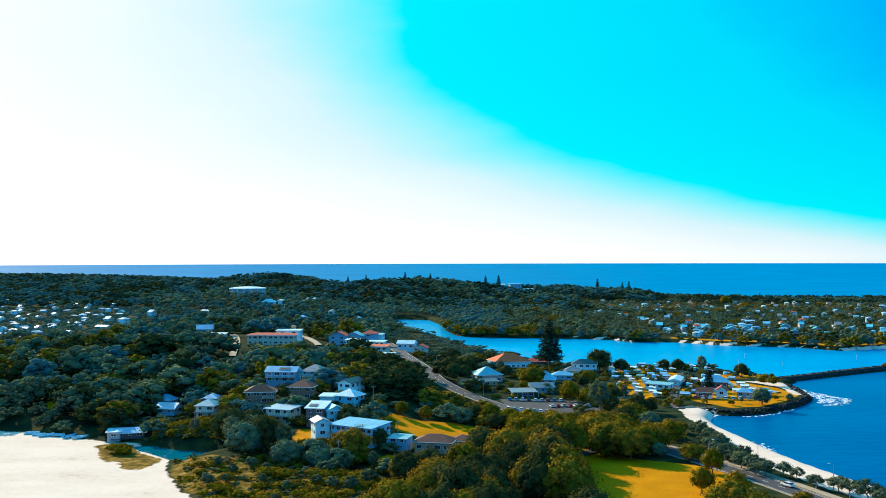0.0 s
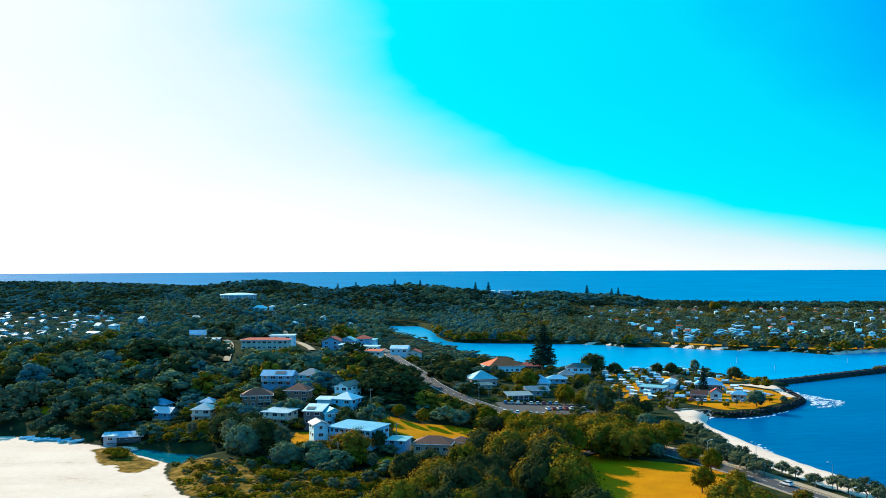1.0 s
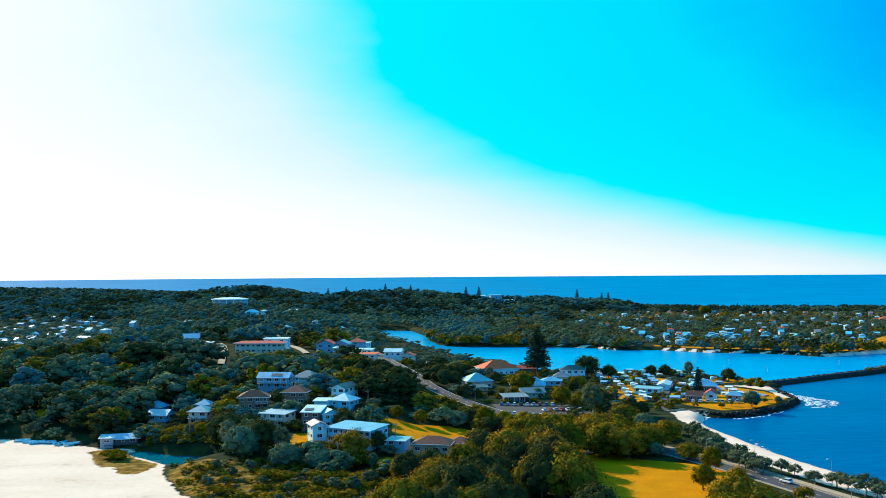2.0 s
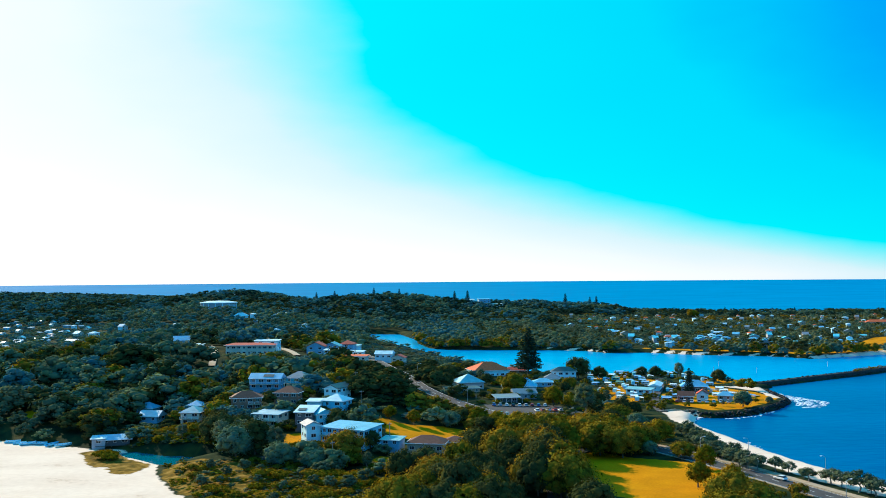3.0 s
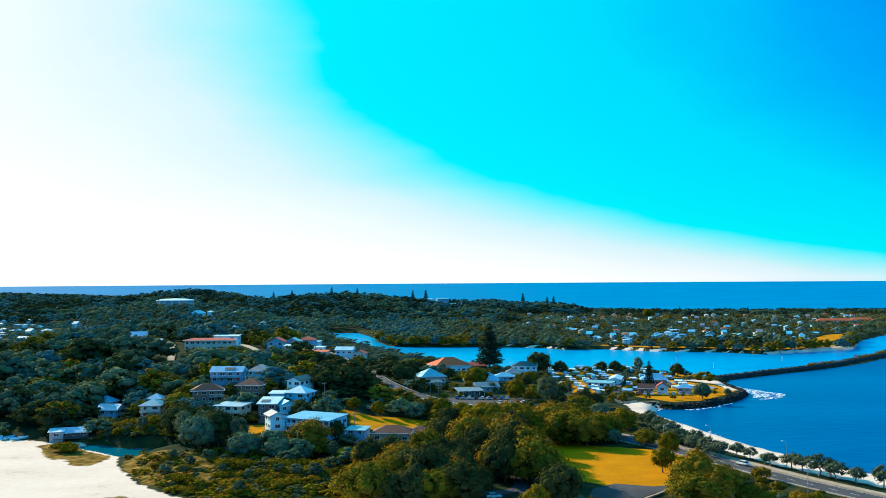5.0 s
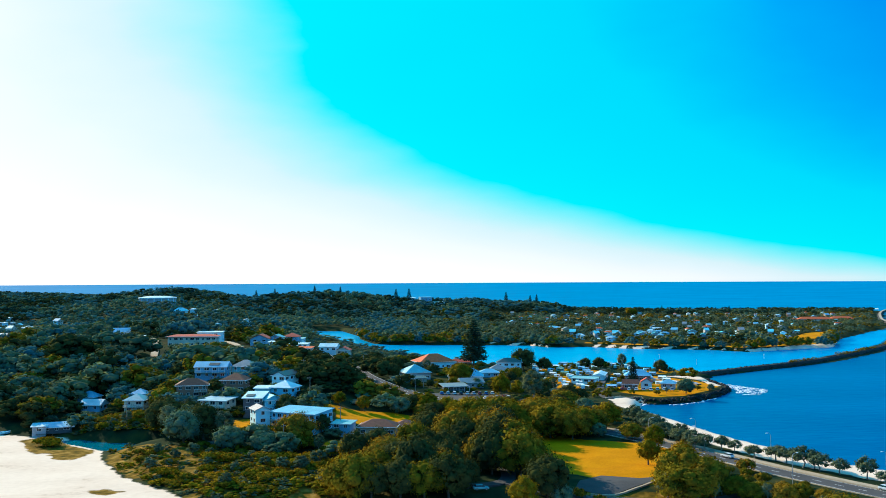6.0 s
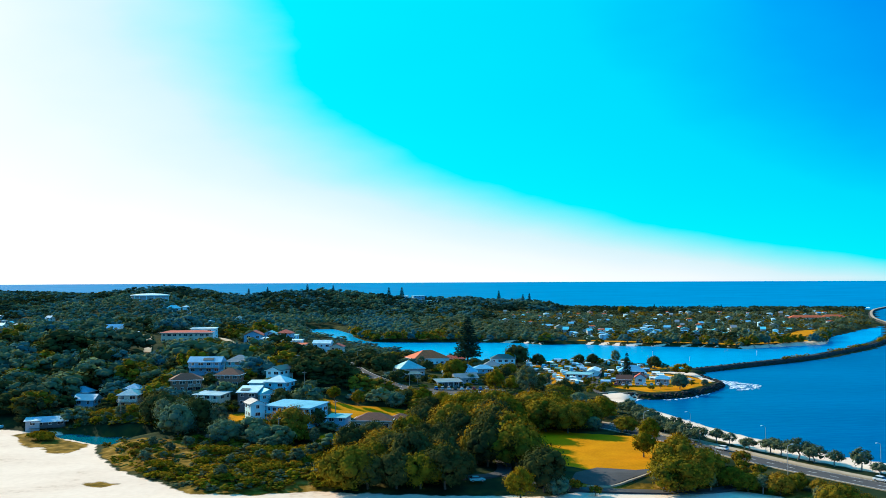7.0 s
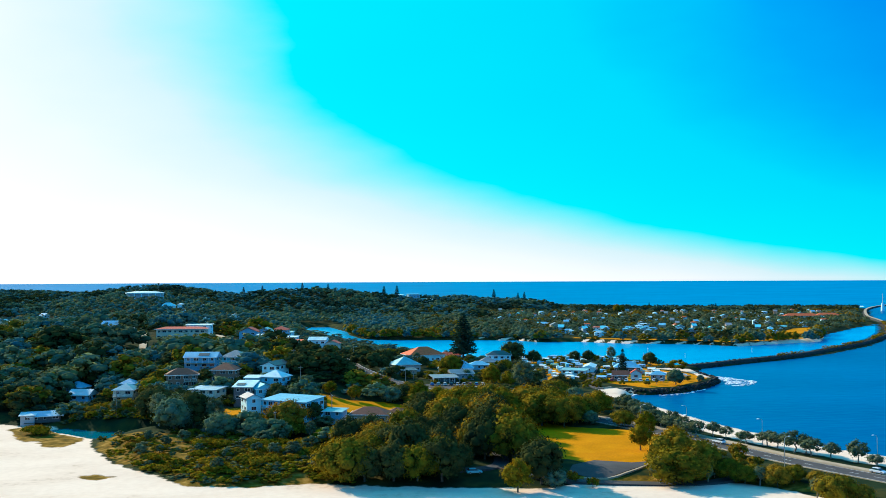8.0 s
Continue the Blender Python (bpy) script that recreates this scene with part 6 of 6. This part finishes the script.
woodland("woodland", mixed_spots(joined[~steep], (5.0, 12.5), 8, 4.2), "dense dark woodland between the hillside houses", [M_LEAF["grey"], M_LEAF["deep"], M_LEAF["fig"], M_LEAF["deep"], M_LEAF["olive"], M_LEAF["blue"]], MID, 0.03)
p = scatter(12.5, 462, 700, 7)
# the slope's shade is put into this wood's colour: dark fig leaves throughout
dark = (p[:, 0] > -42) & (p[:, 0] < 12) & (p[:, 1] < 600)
woodland("fig_wood", mixed_spots(np.concatenate([p[dark], joined[steep]]), (7, 13), 22, 5.4), "dense fig trees with the slope's shade put into near-black leaves", [M_LEAF["fig"]], MID)
p = p[~dark]
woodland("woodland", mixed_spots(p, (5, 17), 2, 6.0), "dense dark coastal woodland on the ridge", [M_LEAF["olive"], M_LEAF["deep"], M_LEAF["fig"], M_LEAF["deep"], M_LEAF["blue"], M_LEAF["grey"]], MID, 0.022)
p = scatter(13.5, 700, 1250, 3, edge=2)
plain = p[:, 0] > 70
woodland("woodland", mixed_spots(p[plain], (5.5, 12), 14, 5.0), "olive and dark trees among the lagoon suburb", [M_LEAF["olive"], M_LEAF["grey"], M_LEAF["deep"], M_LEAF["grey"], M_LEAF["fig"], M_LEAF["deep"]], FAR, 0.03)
p = p[~plain]
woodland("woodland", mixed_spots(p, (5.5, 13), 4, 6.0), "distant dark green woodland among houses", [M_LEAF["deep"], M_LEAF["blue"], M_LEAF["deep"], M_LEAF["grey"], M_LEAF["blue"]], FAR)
# trees down to the water along the far shore
bank = [q for q in spline(LAKE[19:34], 6.5)]
woodland("shore_trees", [(q.x + trng.normal(0, 1.5), q.y + (trng.uniform(3, 9) if q.x < 150 else trng.uniform(5, 11)), 0.4, h, h * trng.uniform(0.55, 0.8)) for q in bank if not 470 < q.x for h in (trng.uniform(5, 11),) if trng.uniform() < (0.95 if q.x < 150 else 0.75)],
         "dark rounded trees along the lagoon edge", [M_LEAF["deep"], M_LEAF["olive"], M_LEAF["blue"], M_LEAF["olive"]], MID)
p = scatter(17, 1250, 2350, 5, edge=3)
belt = (p[:, 0] > 330) & (p[:, 1] > 1425)
town = (p[:, 0] > 200) & (p[:, 1] < 1425)
woodland("shelter_belt", spots(p[belt], 5, 8.5, 7, 10, 6), "dark belt of pines and banksias behind the ocean beach", [M_LEAF["fig"], M_LEAF["pine"], M_LEAF["deep"]], FAR)
woodland("woodland", spots(p[town], 3.5, 7, 5, 8, 26), "scattered olive trees among far suburban houses", [M_LEAF["olive"], M_LEAF["deep"], M_LEAF["grey"], M_LEAF["fig"]], FAR, 0.03)
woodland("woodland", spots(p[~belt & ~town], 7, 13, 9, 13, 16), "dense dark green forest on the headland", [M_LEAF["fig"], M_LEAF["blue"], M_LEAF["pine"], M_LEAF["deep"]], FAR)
# low scrub of the marsh and the pool bank
p = np.concatenate([np.column_stack([trng.uniform(-98, -10, 900), trng.uniform(262, 346, 900)]), np.column_stack([trng.uniform(-124, -72, 420), trng.uniform(364, 404, 420)])])
s0, s1 = inside(SAND_FLAT, p[:, 0], p[:, 1]), inside(POND, p[:, 0], p[:, 1])
keep = (s0 < -1.5) & (s1 < -1.5) & ((p[:, 0] > -60) | (p[:, 1] < 296) | (p[:, 1] > 350) | (trng.uniform(size=len(p)) < 0.3)) & ((inside(MARSH, p[:, 0], p[:, 1]) > -6) | (p[:, 1] > 362)) & (np.hypot(p[:, 0] + 127, p[:, 1] - 389) > 9)
woodland("marsh_scrub", [(x, y, at_ground(x, y) - 0.2, trng.uniform(0.8, 2.2), trng.uniform(1.4, 3.0)) for x, y in p[keep]], "low yellow-green and silvery marsh scrub",
         [M_LEAF["gold"], M_LEAF["olive"], M_LEAF["gold"], M_LEAF["grey"], M_LEAF["gold"]], [far_model(140 + i, 6, 14, 0.85, 9, 4.6) for i in range(4)])
# small trees on the lagoon flat
p = np.column_stack([trng.uniform(20, 195, 420), trng.uniform(430, 640, 420)])
ok = (inside(FLAT, p[:, 0], p[:, 1]) > 1) & (near_line(COAST_ROAD, p[:, 0], p[:, 1]) > 8) & (inside(CAR_PARK, p[:, 0], p[:, 1]) < -1) & (np.maximum(inside(LAKE, p[:, 0], p[:, 1]), inside(BAY, p[:, 0], p[:, 1])) < -4)
for q in (POINT_LAWN, COVE_BEACH, BEACH, CAMP_LAWN, CAMP_LAWN_2):
    ok &= inside(q, p[:, 0], p[:, 1]) < 0
for cx, cy, cr in CLEAR:
    ok &= np.hypot(p[:, 0] - cx, p[:, 1] - cy) > cr * 0.85
woodland("park_trees", mixed_spots(p[ok], (1.6, 4.6), 12, 1.5), "small scattered trees and shrubs between cabins", [M_LEAF["deep"], M_LEAF["olive"], M_LEAF["gold"]], MID)
# far landmarks and growth on the breakwater
for x, y, h in ((126, 1336, 13), (412, 1390, 14), (418, 1392, 12)):
    plant(("gold", 0), x, y, h)
crest = spline(WALL_LINE[5:11], 3.2)
woodland("breakwater_shrubs", [(q.x + trng.normal(0, 1.2), q.y + trng.normal(0, 1.2), 2.2, trng.uniform(1.0, 2.6), trng.uniform(1.4, 2.8)) for i, q in enumerate(crest) if (i // 14) % 3 != 1],
         "low olive shrubs along the breakwater crest", [M_LEAF["olive"], M_LEAF["gold"]], FAR)
